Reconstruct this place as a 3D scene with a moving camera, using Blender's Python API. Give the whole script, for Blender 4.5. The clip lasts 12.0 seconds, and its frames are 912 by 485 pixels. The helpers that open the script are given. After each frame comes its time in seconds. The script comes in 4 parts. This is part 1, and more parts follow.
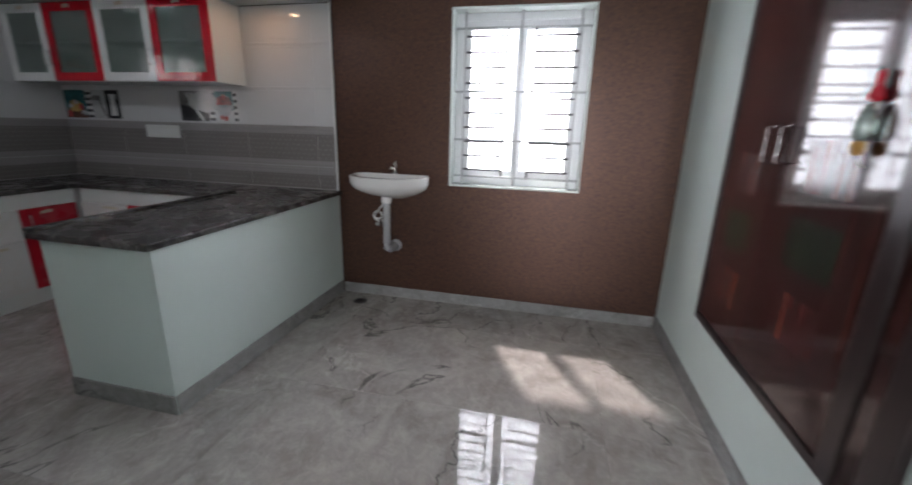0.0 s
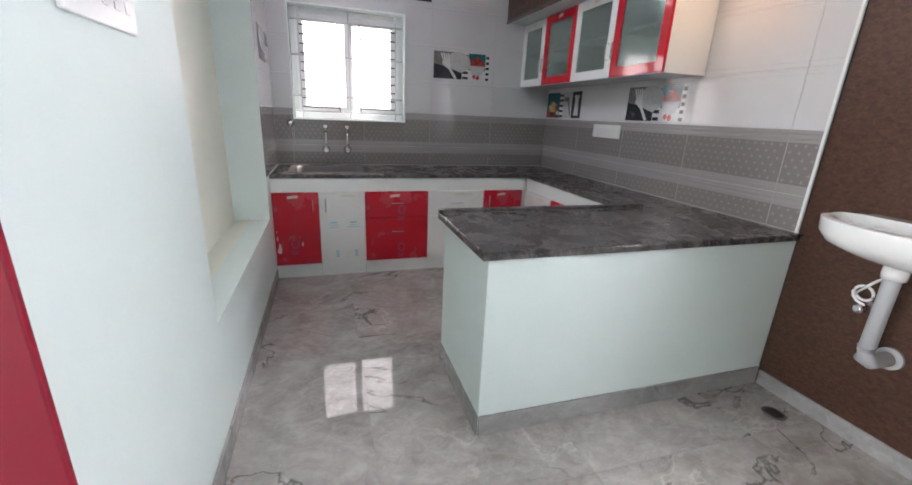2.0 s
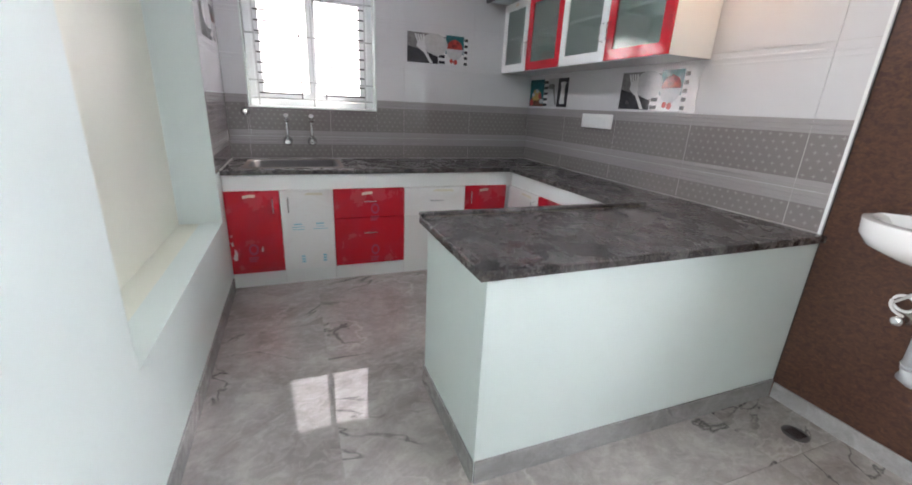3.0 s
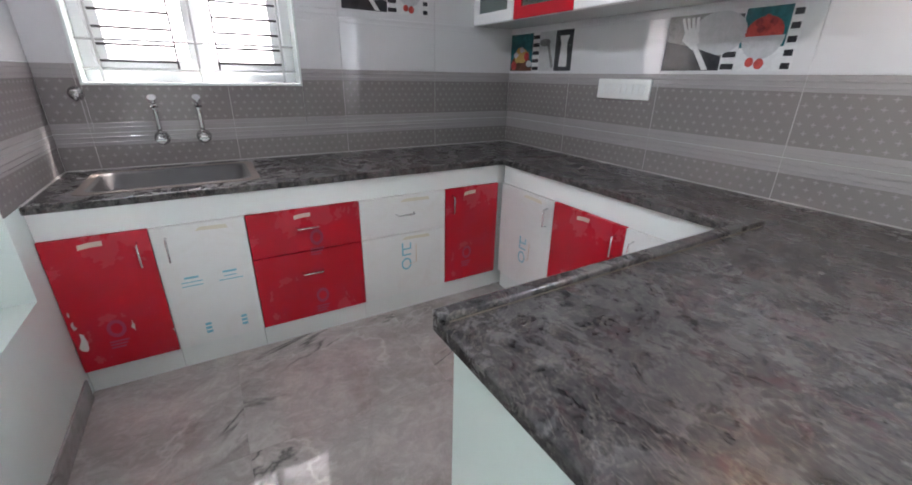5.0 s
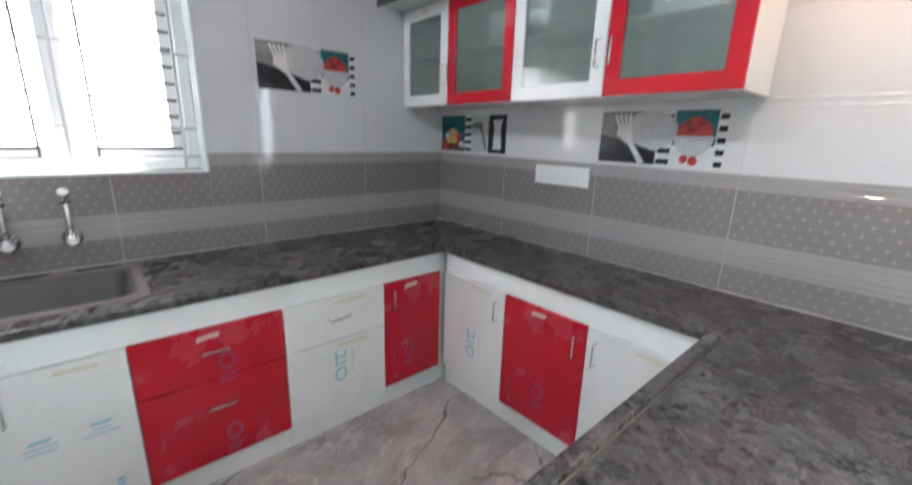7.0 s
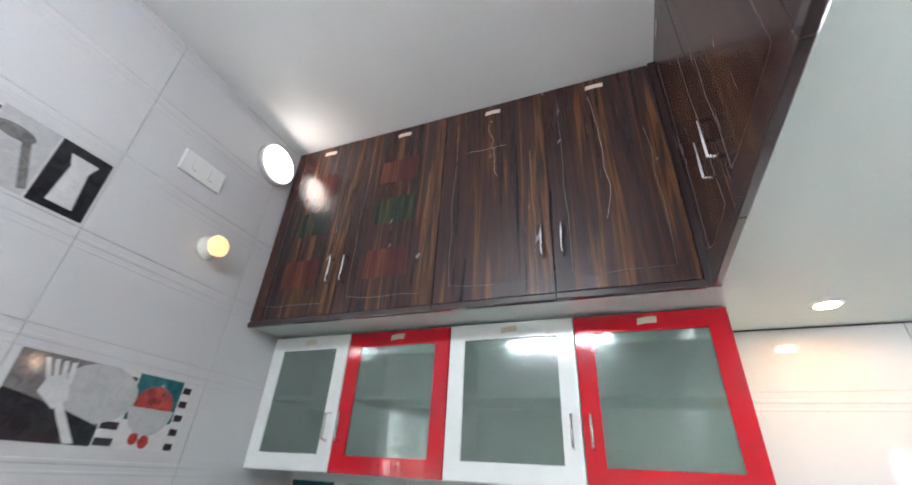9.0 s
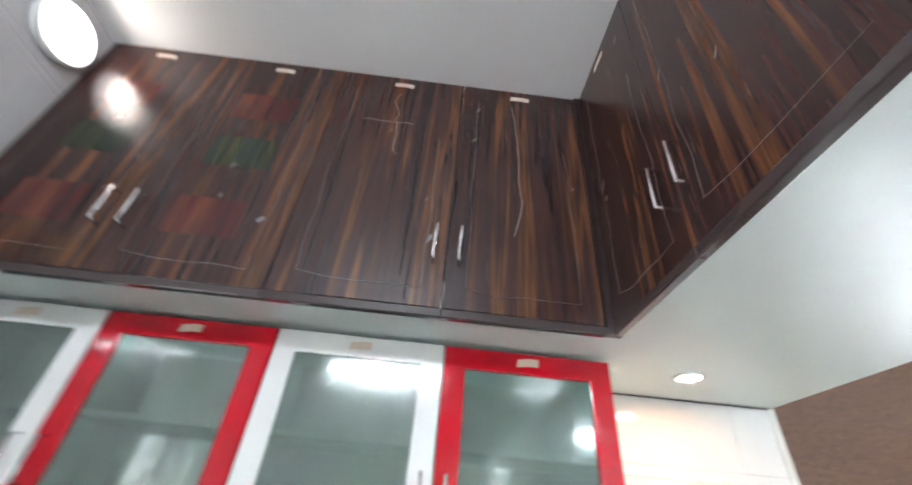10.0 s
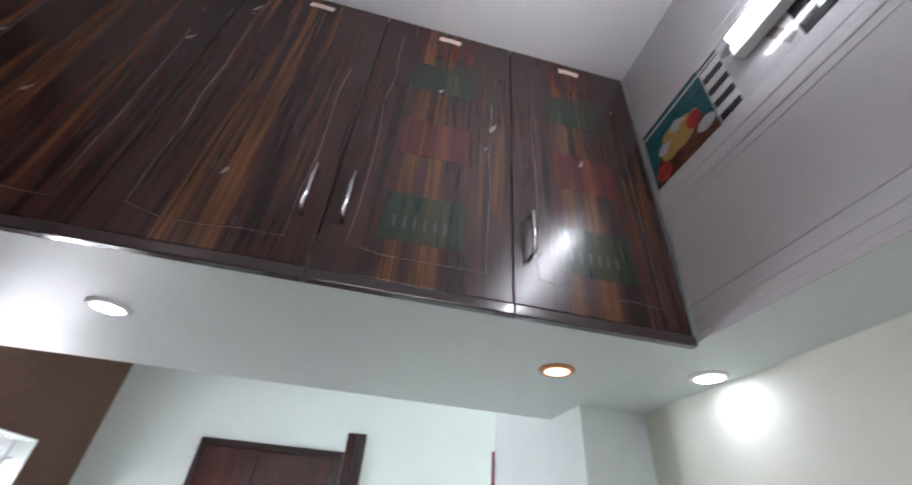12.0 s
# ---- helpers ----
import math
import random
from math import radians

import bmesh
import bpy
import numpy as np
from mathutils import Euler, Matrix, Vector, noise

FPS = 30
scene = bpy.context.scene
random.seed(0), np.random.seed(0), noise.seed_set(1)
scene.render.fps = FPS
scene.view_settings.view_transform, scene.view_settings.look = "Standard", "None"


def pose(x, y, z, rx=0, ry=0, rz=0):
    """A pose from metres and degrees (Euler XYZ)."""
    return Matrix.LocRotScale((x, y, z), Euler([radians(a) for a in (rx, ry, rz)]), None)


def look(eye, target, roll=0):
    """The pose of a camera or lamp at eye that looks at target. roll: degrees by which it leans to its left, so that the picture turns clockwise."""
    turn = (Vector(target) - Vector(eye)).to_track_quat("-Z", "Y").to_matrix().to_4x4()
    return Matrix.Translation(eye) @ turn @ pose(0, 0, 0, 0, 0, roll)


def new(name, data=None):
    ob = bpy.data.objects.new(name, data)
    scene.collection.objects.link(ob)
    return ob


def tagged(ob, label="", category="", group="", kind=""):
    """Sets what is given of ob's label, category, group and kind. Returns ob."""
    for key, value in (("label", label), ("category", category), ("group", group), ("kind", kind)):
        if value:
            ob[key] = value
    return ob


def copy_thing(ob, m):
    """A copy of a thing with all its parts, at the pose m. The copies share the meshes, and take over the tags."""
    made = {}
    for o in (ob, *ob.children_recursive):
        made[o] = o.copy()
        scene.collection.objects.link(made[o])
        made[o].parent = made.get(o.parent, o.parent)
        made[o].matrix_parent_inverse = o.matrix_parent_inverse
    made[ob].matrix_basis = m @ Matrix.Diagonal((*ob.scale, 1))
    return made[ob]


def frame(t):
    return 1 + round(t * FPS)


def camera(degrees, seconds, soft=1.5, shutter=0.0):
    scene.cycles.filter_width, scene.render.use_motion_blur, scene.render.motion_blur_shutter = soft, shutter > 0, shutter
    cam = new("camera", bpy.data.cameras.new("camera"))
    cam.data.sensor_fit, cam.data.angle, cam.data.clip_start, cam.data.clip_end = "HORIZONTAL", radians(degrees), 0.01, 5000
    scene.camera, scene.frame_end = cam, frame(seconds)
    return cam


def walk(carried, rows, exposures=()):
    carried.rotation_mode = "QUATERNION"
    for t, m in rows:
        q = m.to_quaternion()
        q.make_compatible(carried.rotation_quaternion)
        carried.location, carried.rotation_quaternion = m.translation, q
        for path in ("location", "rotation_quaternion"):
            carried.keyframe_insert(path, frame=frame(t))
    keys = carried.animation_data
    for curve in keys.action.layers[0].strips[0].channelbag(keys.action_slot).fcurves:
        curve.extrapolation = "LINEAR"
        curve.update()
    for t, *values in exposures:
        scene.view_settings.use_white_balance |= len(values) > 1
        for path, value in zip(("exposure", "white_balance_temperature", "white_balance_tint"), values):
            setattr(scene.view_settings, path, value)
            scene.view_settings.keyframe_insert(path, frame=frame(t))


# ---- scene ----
cam = camera(95.9, 12.0, 1.7, 0.35)
PATH = [
    (0, (1.575, -2.864, 1.303), (1.15, -0.985, 0.768), 1.6),
    (0.5, (1.554, -2.541, 1.295), (0.63, -0.864, 0.718), 0.4),
    (1, (1.375, -2.344, 1.303), (0.099, -0.922, 0.71), 2.2),
    (1.5, (1.348, -2.164, 1.295), (-0.396, -1.385, 0.7), 3.5),
    (2, (1.32, -2.125, 1.289), (-0.501, -1.547, 0.697), 2.5),
    (2.5, (1.256, -2.095, 1.27), (-0.561, -1.532, 0.649), 2.2),
    (3, (1.012, -2.082, 1.271), (-0.754, -1.384, 0.643), 2.7),
    (5, (-0.008, -1.926, 1.264), (-1.604, -0.982, 0.514), 1.0),
    (5.5, (-0.183, -1.902, 1.221), (-1.711, -0.994, 0.304), 1.6),
    (6, (-0.262, -1.978, 1.218), (-1.657, -1.017, 0.156), 1.9),
    (6.5, (-0.291, -1.987, 1.225), (-1.724, -0.99, 0.25), 1.8),
    (7, (-0.295, -1.869, 1.4), (-1.735, -0.575, 0.899), 1.7),
    (7.5, (-0.375, -1.905, 1.374), (-1.756, -0.464, 1.489), 1.5),
    (9.3, (-1.141, -1.693, 1.631), (-1.646, -0.048, 2.649), 2.1),
    (9.5, (-1.181, -1.623, 1.651), (-1.562, 0.059, 2.664), 1.2),
    (10, (-1.231, -1.45, 1.658), (-1.173, 0.182, 2.814), 5.3),
    (10.5, (-1.426, -1.396, 1.743), (-0.315, -0.129, 2.82), 3.1),
    (11, (-1.462, -1.546, 1.649), (0.09, -1.051, 2.809), 4.6),
    (11.5, (-1.451, -1.838, 1.722), (0.215, -1.717, 2.822), 7.8),
    (12, (-1.468, -1.863, 1.73), (0.124, -2.159, 2.903), 4.9),
]
EXPOSURES = [(0, 0.48, 6350, 18), (0.5, 0.4, 6400, 19), (1.0, 0.12, 6400, 20), (1.5, 1.42, 6450, 19), (2.0, 1.8, 6450, 19), (3.0, 2.0, 6450, 19), (5.0, 2.15, 6300, 19), (6.6, 2.4, 6250, 18), (7.0, 2.35, 6250, 16), (7.5, 1.9, 6250, 13),
             (9.5, 2.72, 6250, 13), (10.5, 2.75, 6200, 12), (11.0, 2.05, 6200, 13), (11.5, 1.75, 6300, 18), (12, 1.55, 6350, 20)]
walk(cam, [(t, look(e, g, r)) for t, e, g, r in PATH], EXPOSURES)


# light from the sky, the sun, the lamps of the place and one added fill
world = bpy.data.worlds.new("world")
scene.world = world
world.use_nodes = True
sky = world.node_tree.nodes.new("ShaderNodeTexSky")
sky.sky_type, sky.sun_disc = "NISHITA", False
sky.sun_elevation, sky.sun_rotation = radians(56), radians(-26.6)
world.node_tree.links.new(sky.outputs[0], world.node_tree.nodes["Background"].inputs[0])
world.node_tree.nodes["Background"].inputs[1].default_value = 0.08


def area_lamp(name, m, sx, sy, watts, color=(1, 1, 1), shape="RECTANGLE"):
    d = bpy.data.lights.new(name, "AREA")
    d.shape, d.size, d.size_y, d.energy, d.color = shape, sx, sy, watts, color
    ob = new(name, d)
    ob.matrix_world = m
    return ob


sun = new("sun", bpy.data.lights.new("sun", "SUN"))
sun.data.energy, sun.data.angle, sun.data.color = 5.0, radians(3), (1, 0.94, 0.85)
sun.matrix_world = look((-3, 6, 10), (0, 0, 0))
area_lamp("window_light_dining", look((1.55, 0.45, 1.5), (1.55, -2, 1.3)), 2.6, 1.9, 132, (0.93, 0.97, 1.0))
area_lamp("window_light_kitchen", look((-3.25, -1.9, 1.65), (0, -1.9, 1.4)), 1.7, 1.5, 9, (0.97, 0.97, 1.0))
# added fill from the unseen back, brightens the brown wall and the peninsula
area_lamp("door_light_hall", look((1.70, -6.25, 1.25), (1.2, 0, 1.2)), 1.3, 2.1, 36, (0.97, 1.0, 0.99))

X_W, Y_S, X_E, Z_C, Z_S = -2.56, -2.54, 2.36, 3.08, 2.11
Y_BACK = -6.0
TOP = 0.82


# ---- materials ----
def mat(name, color, rough=0.5, metal=0.0, spec=0.5, coat=0.0):
    m = bpy.data.materials.new(name)
    m.use_nodes = True
    b = m.node_tree.nodes["Principled BSDF"]
    b.inputs["Base Color"].default_value = (*color, 1)
    b.inputs["Roughness"].default_value = rough
    b.inputs["Metallic"].default_value = metal
    b.inputs["Specular IOR Level"].default_value = spec
    b.inputs["Coat Weight"].default_value = coat
    b.inputs["Coat Roughness"].default_value = 0.05
    return m


class Net:
    """Short hand for node trees."""

    def __init__(self, m):
        self.m, self.t = m, m.node_tree
        self.b = m.node_tree.nodes["Principled BSDF"]
        self.co = self.node("ShaderNodeTexCoord").outputs["Object"]

    def node(self, kind, **values):
        n = self.t.nodes.new(kind)
        for k, v in values.items():
            if k in n.inputs:
                n.inputs[k].default_value = v
        return n

    def link(self, a, b):
        self.t.links.new(a, b)
        return a

    def mapped(self, scale=(1, 1, 1), rot=(0, 0, 0)):
        n = self.node("ShaderNodeMapping")
        n.inputs["Scale"].default_value, n.inputs["Rotation"].default_value = scale, rot
        self.link(self.co, n.inputs[0])
        return n.outputs[0]

    def noise(self, scale, detail=4, rough=0.55, vec=None, warp=0.0):
        n = self.node("ShaderNodeTexNoise", Scale=scale, Detail=detail, Roughness=rough, Distortion=warp)
        self.link(vec or self.co, n.inputs["Vector"])
        return n.outputs[0]

    def ramp(self, fac, *stops):
        n = self.node("ShaderNodeValToRGB")
        e = n.color_ramp.elements
        while len(e) < len(stops):
            e.new(0.5)
        for el, (p, c) in zip(e, stops):
            el.position, el.color = p, (*c, 1) if isinstance(c, tuple) else (c, c, c, 1)
        self.link(fac, n.inputs[0])
        return n.outputs[0]

    def mix(self, fac, a, b, mode="MIX"):
        n = self.t.nodes.new("ShaderNodeMix")
        n.data_type, n.blend_type = "RGBA", mode
        for s, v in zip((n.inputs[0], n.inputs[6], n.inputs[7]), (fac, a, b)):
            if isinstance(v, (int, float)):
                s.default_value = v if s == n.inputs[0] else (v, v, v, 1)
            elif isinstance(v, tuple):
                s.default_value = (*v, 1)
            else:
                self.link(v, s)
        return n.outputs[2]

    def color(self, c):
        self.link(c, self.b.inputs["Base Color"])

    def rough(self, fac, lo, hi):
        n = self.node("ShaderNodeMapRange")
        n.inputs[3].default_value, n.inputs[4].default_value = lo, hi
        self.link(fac, n.inputs[0])
        self.link(n.outputs[0], self.b.inputs["Roughness"])

    def bump(self, h, strength, dist=0.002):
        n = self.node("ShaderNodeBump", Strength=strength, Distance=dist)
        self.link(h, n.inputs["Height"])
        self.link(n.outputs[0], self.b.inputs["Normal"])


def paint(name, color, rough=0.55):
    m = mat(name, color, rough)
    n = Net(m)
    a = n.noise(1.3, 4)
    n.color(n.mix(n.ramp(a, (0.35, 0.0), (0.7, 1.0)), tuple(c * 0.95 for c in color), color))
    n.bump(n.noise(55, 5), 0.15, 0.002)
    return m


MINT = paint("mint_paint", (0.67, 0.755, 0.725), 0.5)
CREAM = paint("cream_paint", (0.74, 0.76, 0.66), 0.5)
SOFFIT_PAINT = paint("sheen_mint_paint", (0.70, 0.78, 0.75), 0.44)
WHITE_PAINT = paint("ceiling_paint", (0.80, 0.81, 0.80), 0.7)

BROWN = mat("brown_textured_paint", (0.12, 0.06, 0.03), 0.42)
n = Net(BROWN)
g = n.noise(42, 8, 0.7, n.mapped((1, 1, 1.5)), 0.8)
n.color(n.mix(n.ramp(g, (0.40, 0.0), (0.85, 1.0)), n.mix(n.noise(1.1, 3), (0.060, 0.030, 0.026), (0.090, 0.043, 0.034)), (0.19, 0.094, 0.047)))
n.rough(g, 0.42, 0.24)
n.b.inputs["Metallic"].default_value = 0.45
n.bump(g, 0.3, 0.003)


def stone(name, dark, light, vein, rough, scale=1.0, joint=None):
    m = mat(name, light, rough, coat=0.0)
    n = Net(m)
    info = n.t.nodes.new("ShaderNodeObjectInfo")
    add = n.node("ShaderNodeVectorMath")
    comb = n.node("ShaderNodeCombineXYZ")
    mul = n.node("ShaderNodeMath")
    mul.operation = "MULTIPLY"
    mul.inputs[1].default_value = 37.0
    n.link(info.outputs["Random"], mul.inputs[0])
    n.link(mul.outputs[0], comb.inputs[0])
    n.link(mul.outputs[0], comb.inputs[2])
    n.link(n.mapped((1 * scale, 0.75 * scale, scale), (0, 0, 0.6)), add.inputs[0])
    n.link(comb.outputs[0], add.inputs[1])
    v = add.outputs[0]
    cloud = n.noise(2.2, 8, 0.6, v, 1.4)
    fine = n.noise(14, 8, 0.7, v, 1.0)
    base = n.mix(n.ramp(cloud, (0.32, 0.0), (0.66, 1.0)), dark, light)
    base = n.mix(n.ramp(fine, (0.45, 0.0), (0.70, 0.4)), base, tuple(min(1, c * 1.4) for c in light))
    base = n.mix(n.ramp(n.noise(6, 9, 0.75, v, 2.5), (0.50, 0.0), (0.56, 0.22), (0.62, 0.0)), base, dark)
    pale = n.ramp(n.noise(0.9, 6, 0.6, v, 0.4), (0.490, 0.0), (0.5, 0.28), (0.510, 0.0))
    base = n.mix(n.mix(1.0, pale, n.ramp(n.noise(1.1, 2, 0.5, v), (0.42, 0.0), (0.6, 1.0)), "MULTIPLY"), base, tuple(min(1, c * 1.9) for c in light))
    crack = n.noise(0.9, 7, 0.52, v, 0.9)
    line = n.ramp(crack, (0.494, 0.0), (0.5, 0.75), (0.506, 0.0))
    where = n.ramp(n.noise(1.9, 3, 0.5, v), (0.42, 0.0), (0.53, 1.0))
    mask = n.mix(1.0, line, where, "MULTIPLY")
    n.color(n.mix(mask, base, vein))
    n.rough(fine, rough * 0.7, rough * 1.5)
    return m


FLOOR = stone("grey_marble_tile", (0.232, 0.208, 0.197), (0.415, 0.384, 0.364), (0.03, 0.032, 0.036), 0.035, 1.25)
SKIRT = stone("grey_skirting_tile", (0.21, 0.205, 0.20), (0.34, 0.335, 0.33), (0.10, 0.10, 0.10), 0.2)
GROUT = mat("grey_grout", (0.30, 0.29, 0.27), 0.9)

GRANITE = mat("dark_granite", (0.03, 0.03, 0.032), 0.3)
n = Net(GRANITE)
v = n.mapped((1, 1.2, 1), (0, 0, 0.9))
swirl = n.noise(20, 9, 0.72, v, 1.2)
f = n.noise(70, 5, 0.7, v, 0.0)
c = n.mix(n.ramp(swirl, (0.40, 0.0), (0.64, 1.0)), (0.008, 0.008, 0.010), (0.090, 0.084, 0.082))
c = n.mix(n.ramp(n.noise(9, 6, 0.7, v, 0.8), (0.55, 0.0), (0.66, 0.7)), c, (0.060, 0.022, 0.026))
c = n.mix(n.ramp(n.noise(6.5, 8, 0.7, v, 1.8), (0.488, 0.0), (0.50, 0.55), (0.515, 0.0)), c, (0.26, 0.23, 0.20))
c = n.mix(n.ramp(f, (0.55, 0.0), (0.66, 0.5)), c, (0.19, 0.18, 0.17))
scratch = n.ramp(n.noise(5, 6, 0.7, n.mapped((1, 9, 1), (0, 0, 0.5)), 0.3), (0.60, 0.0), (0.68, 0.3))
c = n.mix(scratch, c, (0.20, 0.19, 0.185))
dust = n.ramp(n.noise(6, 9, 0.75, v, 0.4), (0.42, 0.0), (0.74, 1.0))
n.color(n.mix(n.mix(1.0, dust, 0.16, "MULTIPLY"), c, (0.24, 0.23, 0.225)))
n.bump(f, 0.08, 0.001)
n.rough(dust, 0.18, 0.5)


def glaze(name, color, rough=0.06):
    m = mat(name, color, rough)
    n = Net(m)
    n.bump(n.noise(2.0, 2), 0.12, 0.01)
    return m


TILE_WHITE = glaze("glossy_white_wall_tile", (0.62, 0.615, 0.625))
TILE_BORDER = glaze("glossy_grey_border", (0.34, 0.32, 0.315))
TILE_DARK = glaze("glossy_taupe_tile", (0.225, 0.205, 0.20), 0.065)
STAR = mat("pale_star_print", (0.32, 0.30, 0.295), 0.15)
WALL_GROUT = mat("white_wall_grout", (0.64, 0.63, 0.62), 0.7)

RED = mat("red_laminate", (0.47, 0.008, 0.018), 0.22)
n = Net(RED)
s = n.ramp(n.noise(4.0, 5, 0.6, None, 0.3), (0.45, 0.0), (0.75, 1.0))
n.color(n.mix(n.mix(1.0, s, 0.4, "MULTIPLY"), (0.50, 0.008, 0.02), (0.32, 0.04, 0.08)))
n.rough(s, 0.24, 0.32)
RED_GLOSS = mat("glossy_red_frame", (0.55, 0.008, 0.02), 0.08, coat=0.5)
MAROON = mat("maroon_gloss_paint", (0.26, 0.012, 0.03), 0.25)
WHITE_LAM = mat("white_laminate", (0.74, 0.745, 0.73), 0.3)
n = Net(WHITE_LAM)
s = n.ramp(n.noise(4.0, 6, 0.7, None, 1.5), (0.5, 0.0), (0.72, 1.0))
n.color(n.mix(n.mix(1.0, s, 0.3, "MULTIPLY"), (0.76, 0.765, 0.75), (0.62, 0.57, 0.50)))
WHITE_GLOSS = mat("glossy_white_frame", (0.80, 0.81, 0.80), 0.12)
FASCIA = mat("white_gloss_fascia", (0.78, 0.81, 0.79), 0.25)
PVC = mat("white_upvc", (0.82, 0.84, 0.85), 0.3)
CERAMIC = mat("white_ceramic", (0.82, 0.82, 0.80), 0.08, coat=0.5)
PIPE = mat("grey_plastic_pipe", (0.45, 0.46, 0.47), 0.35)
CHROME = mat("chrome", (0.82, 0.82, 0.83), 0.12, 1.0)
STEEL = mat("brushed_steel", (0.12, 0.115, 0.115), 0.5, 0.5)
BARS = mat("white_painted_grille", (0.55, 0.56, 0.57), 0.4)
SWITCH = mat("white_switch_plastic", (0.80, 0.80, 0.78), 0.25)
BLUE_INK = mat("pale_blue_print", (0.18, 0.50, 0.60), 0.5)
TAPE = mat("masking_tape", (0.66, 0.56, 0.47), 0.7)


def laminate(name, a, b, c, rough):
    m = mat(name, a, rough, coat=0.05)
    n = Net(m)
    info = n.t.nodes.new("ShaderNodeObjectInfo")
    add = n.node("ShaderNodeVectorMath")
    comb = n.node("ShaderNodeCombineXYZ")
    n.link(info.outputs["Random"], comb.inputs[0])
    n.link(info.outputs["Random"], comb.inputs[1])
    n.link(n.mapped((15, 15, 0.55)), add.inputs[0])
    n.link(comb.outputs[0], add.inputs[1])
    v = add.outputs[0]
    grain = n.noise(1.3, 4, 0.55, v, 0.8)
    fine = n.noise(6.0, 3, 0.6, v, 0.2)
    c1 = n.ramp(grain, (0.33, a), (0.45, b), (0.53, b), (0.61, c), (0.70, tuple((p + q) / 2 for p, q in zip(a, b))))
    c1 = n.mix(n.ramp(fine, (0.42, 0.0), (0.62, 0.65)), c1, a)
    smear = n.ramp(n.noise(2.2, 3, 0.5, None, 0.2), (0.36, 0.0), (0.85, 1.0))
    n.color(n.mix(n.mix(1.0, smear, 0.10, "MULTIPLY"), c1, (0.16, 0.13, 0.135)))
    n.rough(fine, rough * 0.9, rough * 1.25)
    return m


WALNUT = laminate("striped_walnut_laminate", (0.014, 0.006, 0.007), (0.050, 0.020, 0.016), (0.160, 0.065, 0.026), 0.24)
MAHOGANY = laminate("glossy_mahogany_laminate", (0.026, 0.009, 0.009), (0.04, 0.012, 0.011), (0.07, 0.02, 0.015), 0.07)
# lighter copy of DARK_EDGE: the grey sheen of caught light is partly in its colour
EDGE_SHEEN = mat("sheen_tinted_edge_band", (0.050, 0.036, 0.036), 0.2, coat=0.6)
DARK_EDGE = mat("dark_edge_band", (0.022, 0.012, 0.012), 0.3)

GLASS = mat("frosted_glass", (0.52, 0.65, 0.59), 0.13, coat=1.0)
n = Net(GLASS)
n.b.inputs["Transmission Weight"].default_value = 0.85
n.bump(n.noise(60, 3, 0.5, n.mapped((0.05, 0.05, 4))), 0.2, 0.001)
GLASS.node_tree.nodes["Principled BSDF"].inputs["IOR"].default_value = 1.45


def emit(name, color, strength):
    m = mat(name, color, 0.4)
    b = m.node_tree.nodes["Principled BSDF"]
    b.inputs["Emission Color"].default_value = (*color, 1)
    b.inputs["Emission Strength"].default_value = strength
    return m


LAMP_WARM = emit("warm_lamp_face", (1, 0.80, 0.58), 7)
LAMP_COPPER = emit("copper_lamp_face", (1, 0.62, 0.40), 1.5)
LAMP_COOL = emit("cool_lamp_face", (0.85, 0.93, 1), 9)
BULB = emit("warm_bulb", (0.95, 0.60, 0.26), 0.22)


# ---- mesh helpers ----
def box(bm, x0, x1, y0, y1, z0, z1, bevel=0.0):
    vs = [bm.verts.new((x, y, z)) for z in (z0, z1) for y in (y0, y1) for x in (x0, x1)]
    fs = [bm.faces.new([vs[i] for i in f]) for f in ((0, 2, 3, 1), (4, 5, 7, 6), (0, 1, 5, 4), (2, 6, 7, 3), (0, 4, 6, 2), (1, 3, 7, 5))]
    if bevel:
        es = list({e for f in fs for e in f.edges})
        bmesh.ops.bevel(bm, geom=es, offset=bevel, segments=2, affect="EDGES", profile=0.5)


def boxed(*a, **k):
    bm = bmesh.new()
    box(bm, *a, **k)
    return bm


def tube(bm, pts, r, sides=10, cap=True):
    """A round bar along points."""
    pts = [Vector(p) for p in pts]
    rings = []
    up = Vector((0, 0, 1))
    for i, p in enumerate(pts):
        d = (pts[min(i + 1, len(pts) - 1)] - pts[max(i - 1, 0)]).normalized()
        a = d.cross(up if abs(d.z) < 0.9 else Vector((1, 0, 0))).normalized()
        b = d.cross(a)
        rings.append([bm.verts.new(p + r * (math.cos(k * math.tau / sides) * a + math.sin(k * math.tau / sides) * b)) for k in range(sides)])
    for q, s in zip(rings, rings[1:]):
        for k in range(sides):
            f = bm.faces.new((q[k], q[(k + 1) % sides], s[(k + 1) % sides], s[k]))
            f.smooth = True
    if cap:
        bm.faces.new(rings[0][::-1]), bm.faces.new(rings[-1])


